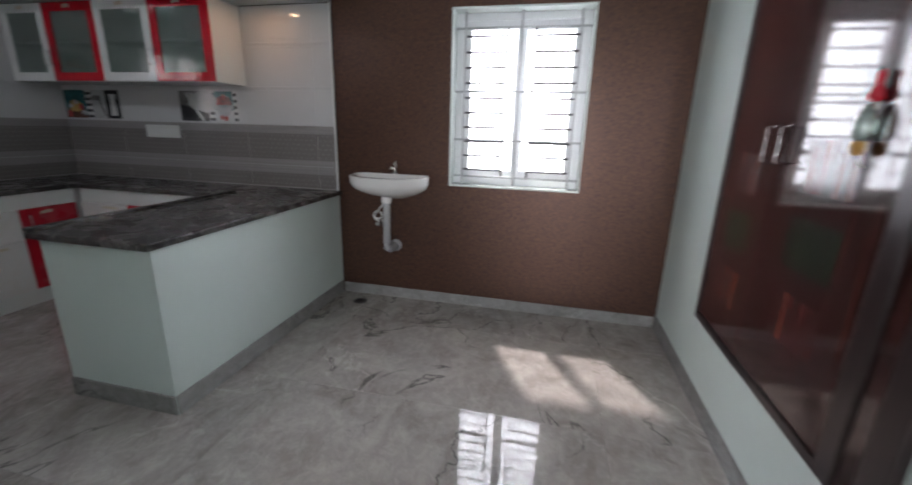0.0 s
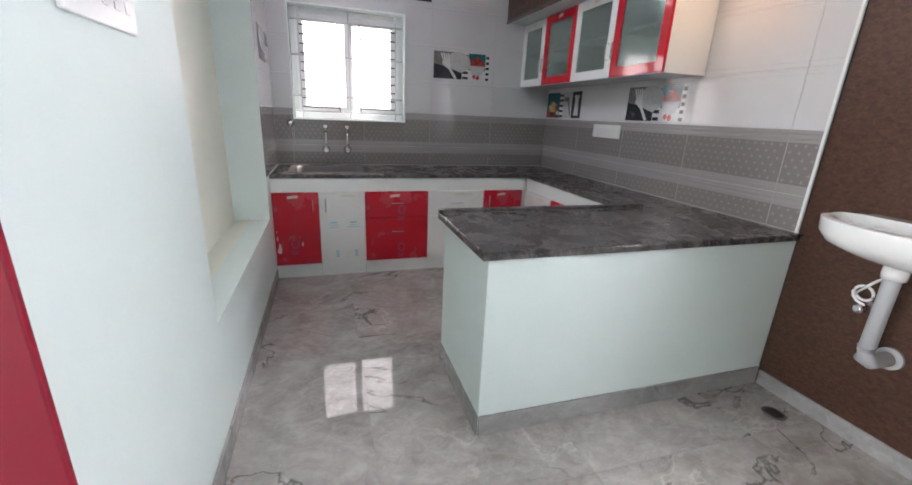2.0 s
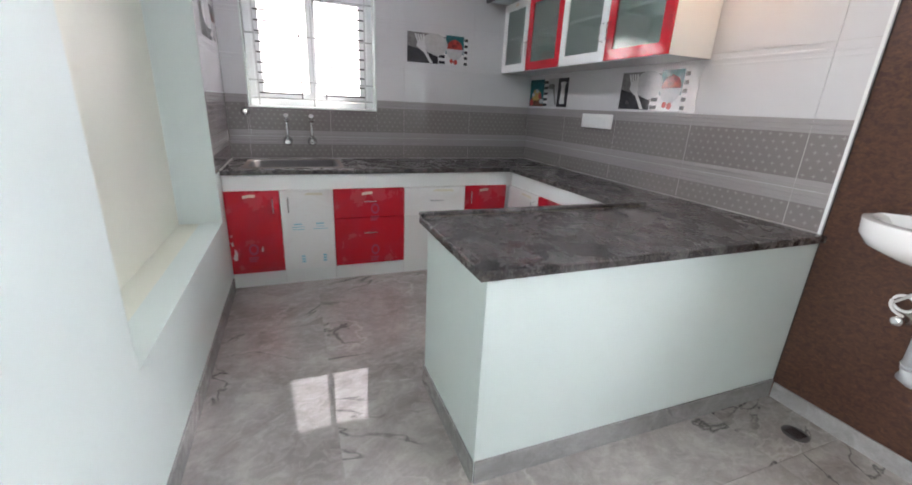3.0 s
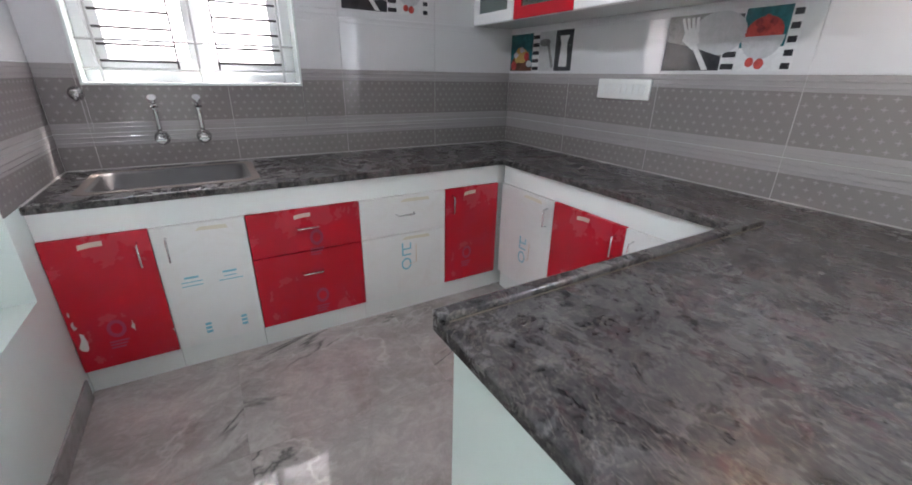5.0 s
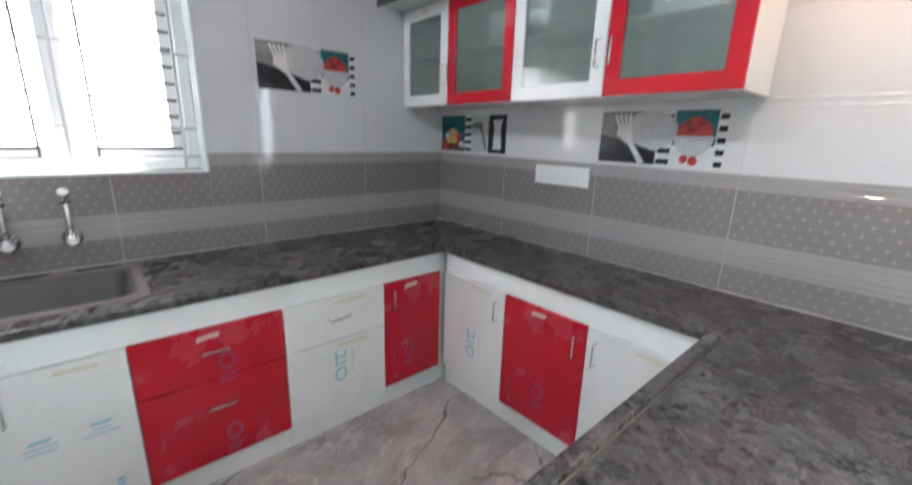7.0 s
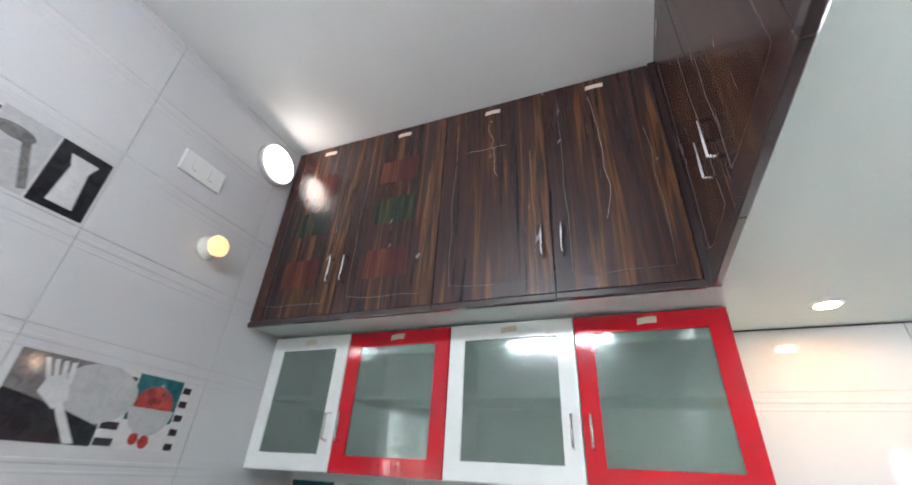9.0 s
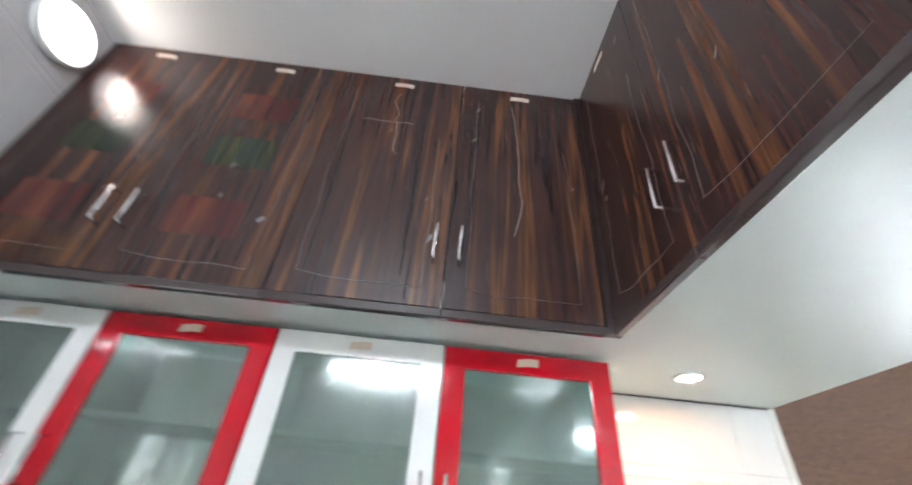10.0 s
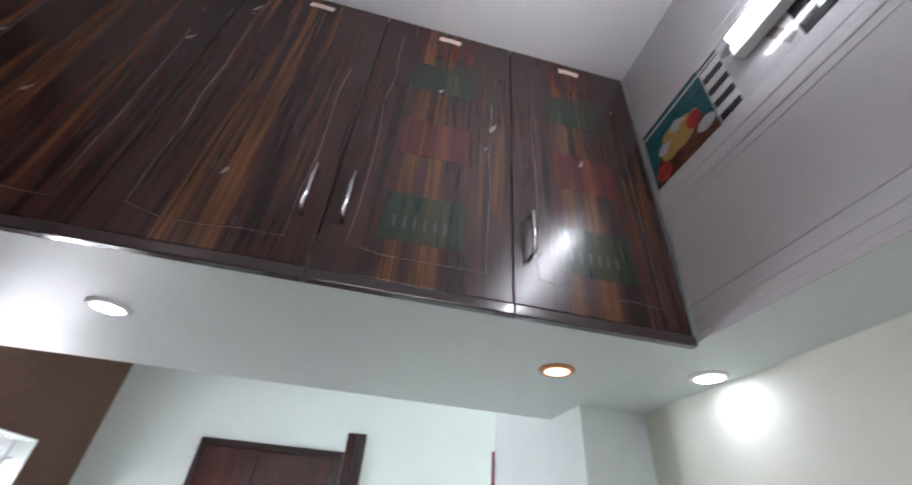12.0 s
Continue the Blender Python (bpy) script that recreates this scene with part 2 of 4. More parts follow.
def lathe(bm, profile, centre=(0, 0, 0), axis="z", sides=24):
    """A turned shape: profile of (radius, height) along an axis."""
    rings = []
    for r, h in profile:
        ring = []
        for k in range(sides):
            c, s = r * math.cos(k * math.tau / sides), r * math.sin(k * math.tau / sides)
            p = {"z": (c, s, h), "y": (c, h, s), "x": (h, c, s)}[axis]
            ring.append(bm.verts.new(Vector(p) + Vector(centre)))
        rings.append(ring)
    for q, s in zip(rings, rings[1:]):
        for k in range(sides):
            bm.faces.new((q[k], q[(k + 1) % sides], s[(k + 1) % sides], s[k])).smooth = True
    bm.faces.new(rings[0][::-1]), bm.faces.new(rings[-1])
    bmesh.ops.recalc_face_normals(bm, faces=bm.faces)


def frame_ring(bm, x0, x1, z0, z1, f, y0, y1):
    """A flat frame in x and z, f wide, as one connected piece."""
    loops = []
    for y in (y0, y1):
        for g in (0, f):
            loops.append([bm.verts.new((x, y, z)) for x, z in ((x0 + g, z0 + g), (x1 - g, z0 + g), (x1 - g, z1 - g), (x0 + g, z1 - g))])
    for a, b in ((loops[0], loops[1]), (loops[1], loops[3]), (loops[3], loops[2]), (loops[2], loops[0])):
        for k in range(4):
            bm.faces.new((a[k], a[(k + 1) % 4], b[(k + 1) % 4], b[k]))
    bmesh.ops.recalc_face_normals(bm, faces=bm.faces)
    sharp = [e for e in bm.edges if len({round(v.co.y, 5) for v in e.verts}) == 1 and abs(e.verts[0].co.y - y0) < 1e-5 and e.calc_face_angle() > 1]
    bmesh.ops.bevel(bm, geom=sharp, offset=0.002, segments=2, affect="EDGES", profile=0.5)


def part(name, bm, material, parent=None, label="", kind="", place=None):
    bmesh.ops.recalc_face_normals(bm, faces=bm.faces)
    me = bpy.data.meshes.new(name)
    bm.to_mesh(me)
    bm.free()
    me.materials.append(material)
    ob = new(name, me)
    if parent:
        ob.parent = parent
    if place:
        ob.location = place
    return tagged(ob, label, kind=kind)


def thing(name, place, label, category, group="", turn=0):
    e = new(name)
    e.empty_display_size = 0.1
    e.matrix_basis = pose(*place, 0, 0, turn)
    return tagged(e, label, category, group)


def setting(name, bm, material, label="", category=""):
    ob = part(name, bm, material, None, label, "structure")
    return tagged(ob, "", category)


# ---- structure ----
def wall_with_hole(name, axis, at, thick, lo, hi, zlo, zhi, holes, material, label):
    """A wall across x or y; the holes (a0, a1, z0, z1) go through it."""
    bm = bmesh.new()
    cuts_a = sorted({lo, hi, *[h[0] for h in holes], *[h[1] for h in holes]})
    cuts_z = sorted({zlo, zhi, *[h[2] for h in holes], *[h[3] for h in holes]})
    cells = set()
    for i in range(len(cuts_a) - 1):
        for k in range(len(cuts_z) - 1):
            ca, cz = (cuts_a[i] + cuts_a[i + 1]) / 2, (cuts_z[k] + cuts_z[k + 1]) / 2
            if not any(h[0] < ca < h[1] and h[2] < cz < h[3] for h in holes):
                cells.add((i, k))
    corner = {}

    def v(i, k, s):
        key = (i, k, s)
        if key not in corner:
            a, z, t = cuts_a[i], cuts_z[k], at + s * thick
            corner[key] = bm.verts.new((a, t, z) if axis == "x" else (t, a, z))
        return corner[key]

    for i, k in cells:
        for s in (0, 1):
            bm.faces.new([v(i, k, s), v(i + 1, k, s), v(i + 1, k + 1, s), v(i, k + 1, s)])
        for (di, dk), (p, q) in {(-1, 0): ((0, 0), (0, 1)), (1, 0): ((1, 0), (1, 1)), (0, -1): ((0, 0), (1, 0)), (0, 1): ((0, 1), (1, 1))}.items():
            if (i + di, k + dk) not in cells:
                bm.faces.new([v(i + p[0], k + p[1], 0), v(i + q[0], k + q[1], 0), v(i + q[0], k + q[1], 1), v(i + p[0], k + p[1], 1)])
    return setting(name, bm, material, label, "wall")


KW = (-2.385, -1.43, 1.20, 2.09)      # kitchen window: y0, y1, z0, z1
DW = (0.863, 1.76, 0.905, 2.05)       # dining window: x0, x1, z0, z1
NICHE = (-1.80, -0.22, 0.52, 2.11)    # niche: x0, x1, z0, z1

wall_north_kitchen = wall_with_hole("wall_north_kitchen", "x", 0.0, 0.2, X_W - 0.2, 0.0, -0.02, Z_C, [], WALL_GROUT, "tiled kitchen wall with white joints")
wall_north_dining = wall_with_hole("wall_north_dining", "x", 0.0, 0.2, 0.0, X_E + 0.2, -0.02, Z_C, [DW], BROWN, "brown and gold textured accent wall with a window")
wall_west = wall_with_hole("wall_west", "y", X_W, -0.2, Y_S, 0.0, -0.02, Z_C, [KW], WALL_GROUT, "tiled kitchen wall with a window above the sink")
wall_east = wall_with_hole("wall_east", "y", X_E, 0.2, Y_BACK, 0.0, -0.02, Z_C, [(-1.80, -0.72, 0.42, 2.25)], MINT, "pale mint painted wall with a built-in wardrobe")
wall_south = wall_with_hole("wall_south", "x", Y_S, -0.12, X_W - 0.2, 0.66, -0.02, Z_C, [NICHE], MINT, "pale mint wall with a deep open niche")
setting("niche_back", boxed(NICHE[0] - 0.1, NICHE[1] + 0.1, Y_S - 0.28, Y_S - 0.23, NICHE[2] - 0.1, NICHE[3] + 0.1), CREAM, "cream painted back of the niche", "wall")
setting("niche_jamb", boxed(NICHE[0] - 0.1, NICHE[0], Y_S - 0.23, Y_S - 0.12, NICHE[2], NICHE[3]), MINT, "", "wall")
setting("niche_jamb", boxed(NICHE[1], NICHE[1] + 0.1, Y_S - 0.23, Y_S - 0.12, NICHE[2], NICHE[3]), MINT, "", "wall")
setting("niche_sill", boxed(NICHE[0], NICHE[1], Y_S - 0.23, Y_S - 0.12, NICHE[2] - 0.1, NICHE[2]), CREAM, "", "wall")
setting("niche_head", boxed(NICHE[0], NICHE[1], Y_S - 0.23, Y_S - 0.12, NICHE[3], NICHE[3] + 0.1), MINT, "", "wall")
setting("wall_passage", boxed(0.56, 0.659, Y_BACK, Y_S - 0.12, -0.02, Z_C), MINT, "plain mint wall of the passage", "wall")
# unseen closing wall; its opening is invented to let the fill lamp in
wall_with_hole("wall_back", "x", Y_BACK, -0.15, 0.56, X_E + 0.2, -0.02, Z_C, [(1.05, 2.25, 0.0, 2.15)], MINT, "plain mint closing wall, unseen, with an added opening for the fill light")
setting("ceiling", boxed(X_W - 0.2, X_E + 0.2, Y_BACK - 0.15, 0.2, Z_C, Z_C + 0.15), WHITE_PAINT, "plain white painted ceiling", "ceiling")
setting("soffit", boxed(-0.755, 0.0, Y_S, 0.0, Z_S, Z_S + 0.10), SOFFIT_PAINT, "pale mint painted loft slab with round lights", "ceiling")
setting("soffit_north", boxed(X_W, -0.755, -0.482, 0.0, Z_S, Z_S + 0.10), SOFFIT_PAINT, "pale mint painted loft slab above the cabinets", "ceiling")
setting("wall_loft", boxed(-0.10, 0.0, Y_S, 0.0, Z_S + 0.10, Z_C), MINT, "pale mint wall above the loft slab", "wall")
floor = setting("floor", boxed(X_W - 0.2, X_E + 0.2, Y_BACK - 0.15, 0.2, -0.16, -0.004), GROUT, "grey marble tiled floor, polished", "floor")

setting("corridor_jamb", boxed(0.662, 0.677, Y_S - 0.13, Y_S + 0.012, 0.0, 2.1, 0.004), MAROON, "maroon red painted door jamb at the wall's end", "door frame")

# peninsula and counters
X_F, Y_F = -1.935, -0.479             # fronts of the counters
PX, PY = -0.60, -1.576                # peninsula: west face, south face
setting("peninsula", boxed(PX, 0.0, PY, 0.0, 0.0, 0.79), MINT, "pale mint painted half wall under the granite counter", "half wall")


def slab(name, xs, ys, inside, z0, z1, material):
    bm = bmesh.new()
    vs = {}

    def v(i, k, s):
        if (i, k, s) not in vs:
            vs[(i, k, s)] = bm.verts.new((xs[i], ys[k], (z0, z1)[s]))
        return vs[(i, k, s)]

    on = {(i, k) for i in range(len(xs) - 1) for k in range(len(ys) - 1) if inside((xs[i] + xs[i + 1]) / 2, (ys[k] + ys[k + 1]) / 2)}
    for i, k in on:
        for s in (0, 1):
            bm.faces.new([v(i, k, s), v(i + 1, k, s), v(i + 1, k + 1, s), v(i, k + 1, s)])
        for (di, dk), (p, q) in {(-1, 0): ((0, 0), (0, 1)), (1, 0): ((1, 0), (1, 1)), (0, -1): ((0, 0), (1, 0)), (0, 1): ((0, 1), (1, 1))}.items():
            if (i + di, k + dk) not in on:
                bm.faces.new([v(i + p[0], k + p[1], 0), v(i + q[0], k + q[1], 0), v(i + q[0], k + q[1], 1), v(i + p[0], k + p[1], 1)])
    bmesh.ops.recalc_face_normals(bm, faces=bm.faces)
    sharp = [e for e in bm.edges if len(e.link_faces) == 2 and e.calc_face_angle() > 1 and max(u.co.z for u in e.verts) > z1 - 0.001 and min(u.co.z for u in e.verts) > z1 - 0.001]
    bmesh.ops.bevel(bm, geom=sharp, offset=0.007, segments=3, affect="EDGES", profile=0.5)
    return bm


SINK = (-2.44, -2.06, -2.38, -1.80)
counter = thing("granite_counter", (0, 0, 0), "dusty dark grey granite worktop in a U shape on the cabinets", "countertop")
xs = [X_W + 0.001, SINK[0], SINK[1], X_F, PX - 0.035, 0.022]
ys = [Y_S + 0.001, SINK[2], SINK[3], PY - 0.03, Y_F, -0.001]


def on_counter(x, y):
    if SINK[0] < x < SINK[1] and SINK[2] < y < SINK[3]:
        return False
    return x < X_F or y > Y_F or (x > PX - 0.035 and y > PY - 0.03)


part("slab", slab("slab", xs, ys, on_counter, 0.79, TOP, GRANITE), GRANITE, counter)
bm = bmesh.new()
box(bm, PX - 0.037, PX - 0.002, PY - 0.032, Y_F + 0.10, TOP + 0.0005, TOP + 0.018, 0.005)
part("drip_edge", bm, GRANITE, counter, "raised granite edge strip")
bm = bmesh.new()
box(bm, PX - 0.002, PX + 0.0015, PY - 0.01, Y_F + 0.08, TOP + 0.0005, TOP + 0.002)
part("glue_line", bm, mat("pale_glue", (0.20, 0.17, 0.13), 0.8), counter, "pale strip of glue along the raised edge")

sink = thing("kitchen_sink", ((SINK[0] + SINK[1]) / 2, (SINK[2] + SINK[3]) / 2, TOP), "rectangular stainless steel sink set flush in the granite", "sink")
bm = bmesh.new()
hx, hy = 0.19, 0.29
loops = []
for k, (dx, z) in enumerate(((0.018, 0.0015), (-0.004, 0.002), (-0.008, -0.006), (-0.02, -0.16), (-0.05, -0.18))):
    ring = []
    rad = 0.05
    for cx, cy, a0 in ((1, 1, 0), (-1, 1, 90), (-1, -1, 180), (1, -1, 270)):
        for s in range(6):
            a = radians(a0 + s * 18)
            ring.append(bm.verts.new((cx * (hx + dx - rad) + rad * math.cos(a), cy * (hy + dx - rad) + rad * math.sin(a), z)))
    loops.append(ring)
for a, b in zip(loops, loops[1:]):
    for k in range(24):
        bm.faces.new((a[k], a[(k + 1) % 24], b[(k + 1) % 24], b[k])).smooth = True
bm.faces.new(loops[-1])
part("bowl", bm, STEEL, sink)
bm = bmesh.new()
lathe(bm, ((0.03, -0.179), (0.032, -0.175), (0.02, -0.174)), (0, 0.02, 0), "z", 16)
part("drain", bm, CHROME, sink)
bm = bmesh.new()
loops = []
for dx in (0.042, 0.010):
    for z in (0.0004, 0.0032):
        ring = []
        for cx, cy, a0 in ((1, 1, 0), (-1, 1, 90), (-1, -1, 180), (1, -1, 270)):
            for s in range(6):
                a = radians(a0 + s * 18)
                ring.append(bm.verts.new((cx * (hx + dx - 0.05) + 0.05 * math.cos(a), cy * (hy + dx - 0.05) + 0.05 * math.sin(a), z)))
        loops.append(ring)
for a, b in ((loops[0], loops[1]), (loops[1], loops[3]), (loops[3], loops[2]), (loops[2], loops[0])):
    for k in range(24):
        bm.faces.new((a[k], a[(k + 1) % 24], b[(k + 1) % 24], b[k]))
part("sealant", bm, mat("dried_sealant", (0.22, 0.185, 0.165), 0.8), sink, "beige dried sealant round the sink")


# ---- taps ----
def wall_tap(x, y, z):
    t = thing("wall_tap", (x, y, z), "chrome wall tap with upright spout over the sink", "tap", "taps over the sink")
    bm = bmesh.new()
    lathe(bm, ((0.034, 0.0), (0.034, 0.006), (0.018, 0.010), (0.017, 0.040), (0.024, 0.042), (0.024, 0.064), (0.014, 0.070)), (0, 0, 0), "x", 20)
    part("flange", bm, CHROME, t)
    bm = bmesh.new()
    tube(bm, ((0.04, 0, 0.0), (0.045, 0, 0.05), (0.048, 0, 0.12), (0.05, 0, 0.165)), 0.012, 12)
    part("stem", bm, CHROME, t)
    bm = bmesh.new()
    tube(bm, ((0.05, 0, 0.150), (0.055, 0, 0.175), (0.075, 0, 0.195)), 0.018, 12)
    part("spout", bm, CHROME, t)
    bm = bmesh.new()
    tube(bm, ((0.062, 0, 0.0), (0.075, 0, -0.004)), 0.016, 12)
    box(bm, 0.070, 0.080, -0.022, 0.022, -0.008, 0.002, 0.002)
    part("handle", bm, CHROME, t)
    return t


tap_a = wall_tap(X_W + 0.004, -2.13, 0.955)
copy_thing(tap_a, pose(X_W + 0.004, -1.95, 0.955))
cap = thing("pipe_outlet", (X_W + 0.004, -2.41, 1.165), "round chrome water outlet on the tiled wall", "pipe outlet")
bm = bmesh.new()
lathe(bm, ((0.030, 0.0), (0.030, 0.006), (0.018, 0.010), (0.018, 0.03), (0.011, 0.032)), (0, 0, 0), "x", 20)
part("flange", bm, CHROME, cap)
bm = bmesh.new()
tube(bm, ((0.03, 0, 0), (0.03, 0, -0.03)), 0.008, 10)
part("nozzle", bm, CHROME, cap)


# ---- cabinets ----
def prism(bm, pts, y0, y1):
    """A flat shape in x and z with a small thickness along y."""
    a = [bm.verts.new((p[0], y0, p[1])) for p in pts]
    b = [bm.verts.new((p[0], y1, p[1])) for p in pts]
    bm.faces.new(a), bm.faces.new(b[::-1])
    for k in range(len(pts)):
        q = (k + 1) % len(pts)
        bm.faces.new((a[k], b[k], b[q], a[q]))


def bow_handle(parent, x, y, z, length, upright=True, out=0.028, r=0.0045):
    """A chrome bow in the local frame in which doors face -y."""
    bm = bmesh.new()
    h = length / 2
    a = [(0, 0, -h), (0, -out, -h + 0.004), (0, -out, h - 0.004), (0, 0, h)]
    if not upright:
        a = [(q[2], q[1], 0) for q in a]
    tube(bm, [(x + q[0], y + q[1], z + q[2]) for q in a], r, 8)
    return part("handle", bm, CHROME, parent, "chrome bow handle")


def tape(parent, x, y, z, w=0.075, h=0.02, tilt=0.1):
    bm = bmesh.new()
    pts = [(x + u * w / 2, z + v * h / 2 + u * tilt * w / 2) for u, v in ((-1, -1), (0, -0.8), (1, -1.1), (1.05, 0.9), (0.1, 1.2), (-0.95, 1))]
    prism(bm, pts, y - 0.0005, y)
    return part("tape", bm, TAPE, parent, "torn strip of masking tape")


def ink(parent, x, y, z, rnd, material=None):
    """Faded print on the protective film: bars and a ring, too faint to read."""
    bm = bmesh.new()
    for k in range(3):
        w = rnd.uniform(0.05, 0.10)
        box(bm, x - w / 2, x + w / 2, y - 0.0008, y, z - k * 0.018, z - k * 0.018 + (0.009 if k == 0 else 0.004))
    part("faded_print", bm, material or BLUE_INK, parent, "faded blue print on the protective film")


RESIDUE = mat("tape_residue", (0.66, 0.62, 0.50), 0.6)
ORANGE_INK = mat("pale_orange_print", (0.62, 0.40, 0.20), 0.5)


def logo(parent, x, y, z):
    """A plain ring with upright bars, as printed on the film, turned on its side."""
    bm = bmesh.new()
    n__ = 20
    outer = [(x + 0.03 * math.cos(math.tau * k / n__), z + 0.036 * math.sin(math.tau * k / n__)) for k in range(n__)]
    inner = [(x + 0.021 * math.cos(math.tau * k / n__), z + 0.027 * math.sin(math.tau * k / n__)) for k in range(n__)]
    for k in range(n__):
        q = (k + 1) % n__
        bm.faces.new([bm.verts.new((p[0], y - 0.0006, p[1])) for p in (outer[k], outer[q], inner[q], inner[k])])
    part("ring_print", bm, BLUE_INK, parent, "faded blue ring printed on the film")
    bm = bmesh.new()
    prism(bm, [(x - 0.025, z + 0.05), (x + 0.03, z + 0.05), (x + 0.03, z + 0.058), (x - 0.016, z + 0.058), (x - 0.016, z + 0.085), (x + 0.03, z + 0.085), (x + 0.03, z + 0.125),
               (x + 0.022, z + 0.118), (x + 0.022, z + 0.093), (x - 0.016, z + 0.093), (x - 0.016, z + 0.125), (x - 0.025, z + 0.125)], y - 0.0008, y)
    part("letter_bars", bm, BLUE_INK, parent, "faded blue bars printed on the film")
    bm = bmesh.new()
    tube(bm, ((x + 0.06, y - 0.0004, z + 0.11), (x + 0.06, y - 0.0004, z + 0.0), (x + 0.02, y - 0.0004, z - 0.005)), 0.0015, 4)
    part("line_print", bm, ORANGE_INK, parent, "thin orange printed line")


def base_unit(name, m, w, z0, z1, fronts, label):
    """A unit whose doors face local -y. fronts: (u0, u1, v0, v1, material, handle)."""
    c = thing(name, (0, 0, 0), label, "kitchen cabinet", "base cabinets of the kitchen")
    c.matrix_basis = m
    part("body", boxed(0.001, w - 0.001, 0.0, 0.45, z0, z1), WHITE_LAM, c)
    part("plinth", boxed(0.001, w - 0.001, 0.004, 0.30, 0.0, z0 - 0.001), FASCIA, c, "white plinth")
    part("fascia", boxed(0.0, w, -0.006, 0.02, z1 + 0.001, 0.789), FASCIA, c, "plain glossy white panel under the worktop")
    rnd = random.Random(int(w * 1000) + int(m.translation.y * 100))
    for u0, u1, v0, v1, material, handle in fronts:
        d = part("door" if handle and handle[0] != "d" else "drawer", boxed(u0 + 0.0015, u1 - 0.0015, -0.019, -0.001, v0 + 0.0015, v1 - 0.0015, 0.0015), material, c,
                 "red laminate front with peeling film" if material == RED else "white laminate front with printed film")
        if handle:
            kind, hx_, hz_ = handle
            bow_handle(d, hx_, -0.019, hz_, 0.10, kind == "v")
        if material == RED and not (handle and handle[0] == "h" and v0 < ZM - 0.01):
            tape(d, (u0 + u1) / 2 - 0.02, -0.0202, v1 - 0.035)
        if material == RED:
            bm = bmesh.new()
            cu, cv = (u0 + u1) / 2 + rnd.uniform(-0.05, 0.05), v0 + (v1 - v0) * 0.3
            for q in range(12):
                a0, a1 = q / 12 * math.tau, (q + 1) / 12 * math.tau
                bm.faces.new([bm.verts.new((cu + r_ * math.cos(a_), -0.0194, cv + 1.3 * r_ * math.sin(a_))) for r_, a_ in ((0.032, a0), (0.032, a1), (0.019, a1), (0.019, a0))])
            for q in range(3):
                box(bm, cu - 0.035, cu + 0.03 - q * 0.008, -0.0196, -0.0191, cv - 0.062 - q * 0.014, cv - 0.054 - q * 0.014)
            part("sticker_mark", bm, mat_smudge, d, "faded purple ring and bars of print")
        else:
            if v1 - v0 > 0.5 and u1 - u0 < 0.36:
                for uu in (0.30, 0.72):
                    ink(d, u0 + (u1 - u0) * uu, -0.019, v0 + 0.33, rnd)
                    bm = bmesh.new()
                    for q in range(3):
                        box(bm, u0 + (u1 - u0) * (uu + 0.06) - 0.012, u0 + (u1 - u0) * (uu + 0.06) + 0.012, -0.0198, -0.019, v0 + 0.05 + q * 0.02, v0 + 0.062 + q * 0.02)
                    part("faded_print", bm, BLUE_INK, d, "faded blue print on the protective film")
            elif handle is None or v1 - v0 > 0.5:
                logo(d, (u0 + u1) / 2, -0.019, v0 + 0.18)
            bm = bmesh.new()
            prism(bm, [(u0 + (u1 - u0) * 0.45, v1 - 0.035), (u0 + (u1 - u0) * 0.8, v1 - 0.04), (u0 + (u1 - u0) * 0.78, v1 - 0.022), (u0 + (u1 - u0) * 0.5, v1 - 0.02)], -0.0194, -0.019)
            part("tape_residue", bm, RESIDUE, d, "yellowish tape residue")
    return c


mat_smudge = mat("purple_smudge", (0.34, 0.02, 0.07), 0.45)
ZB, ZT, ZM = 0.110, 0.684, 0.470


SCRAPE = mat("torn_white_film", (0.62, 0.52, 0.52), 0.5)


def scrapes(door, places):
    rnd = random.Random(5)
    for x, z, s in places:
        bm = bmesh.new()
        prism(bm, [(x + s * math.cos(a) * rnd.uniform(0.15, 0.7), z + s * 2 * math.sin(a) * rnd.uniform(0.5, 1)) for a in (0.2, 1.0, 1.7, 2.6, 3.4, 4.1, 5.0, 5.8)], -0.0197, -0.019)
        part("film_scrap", bm, SCRAPE, door, "torn scrap of white film")


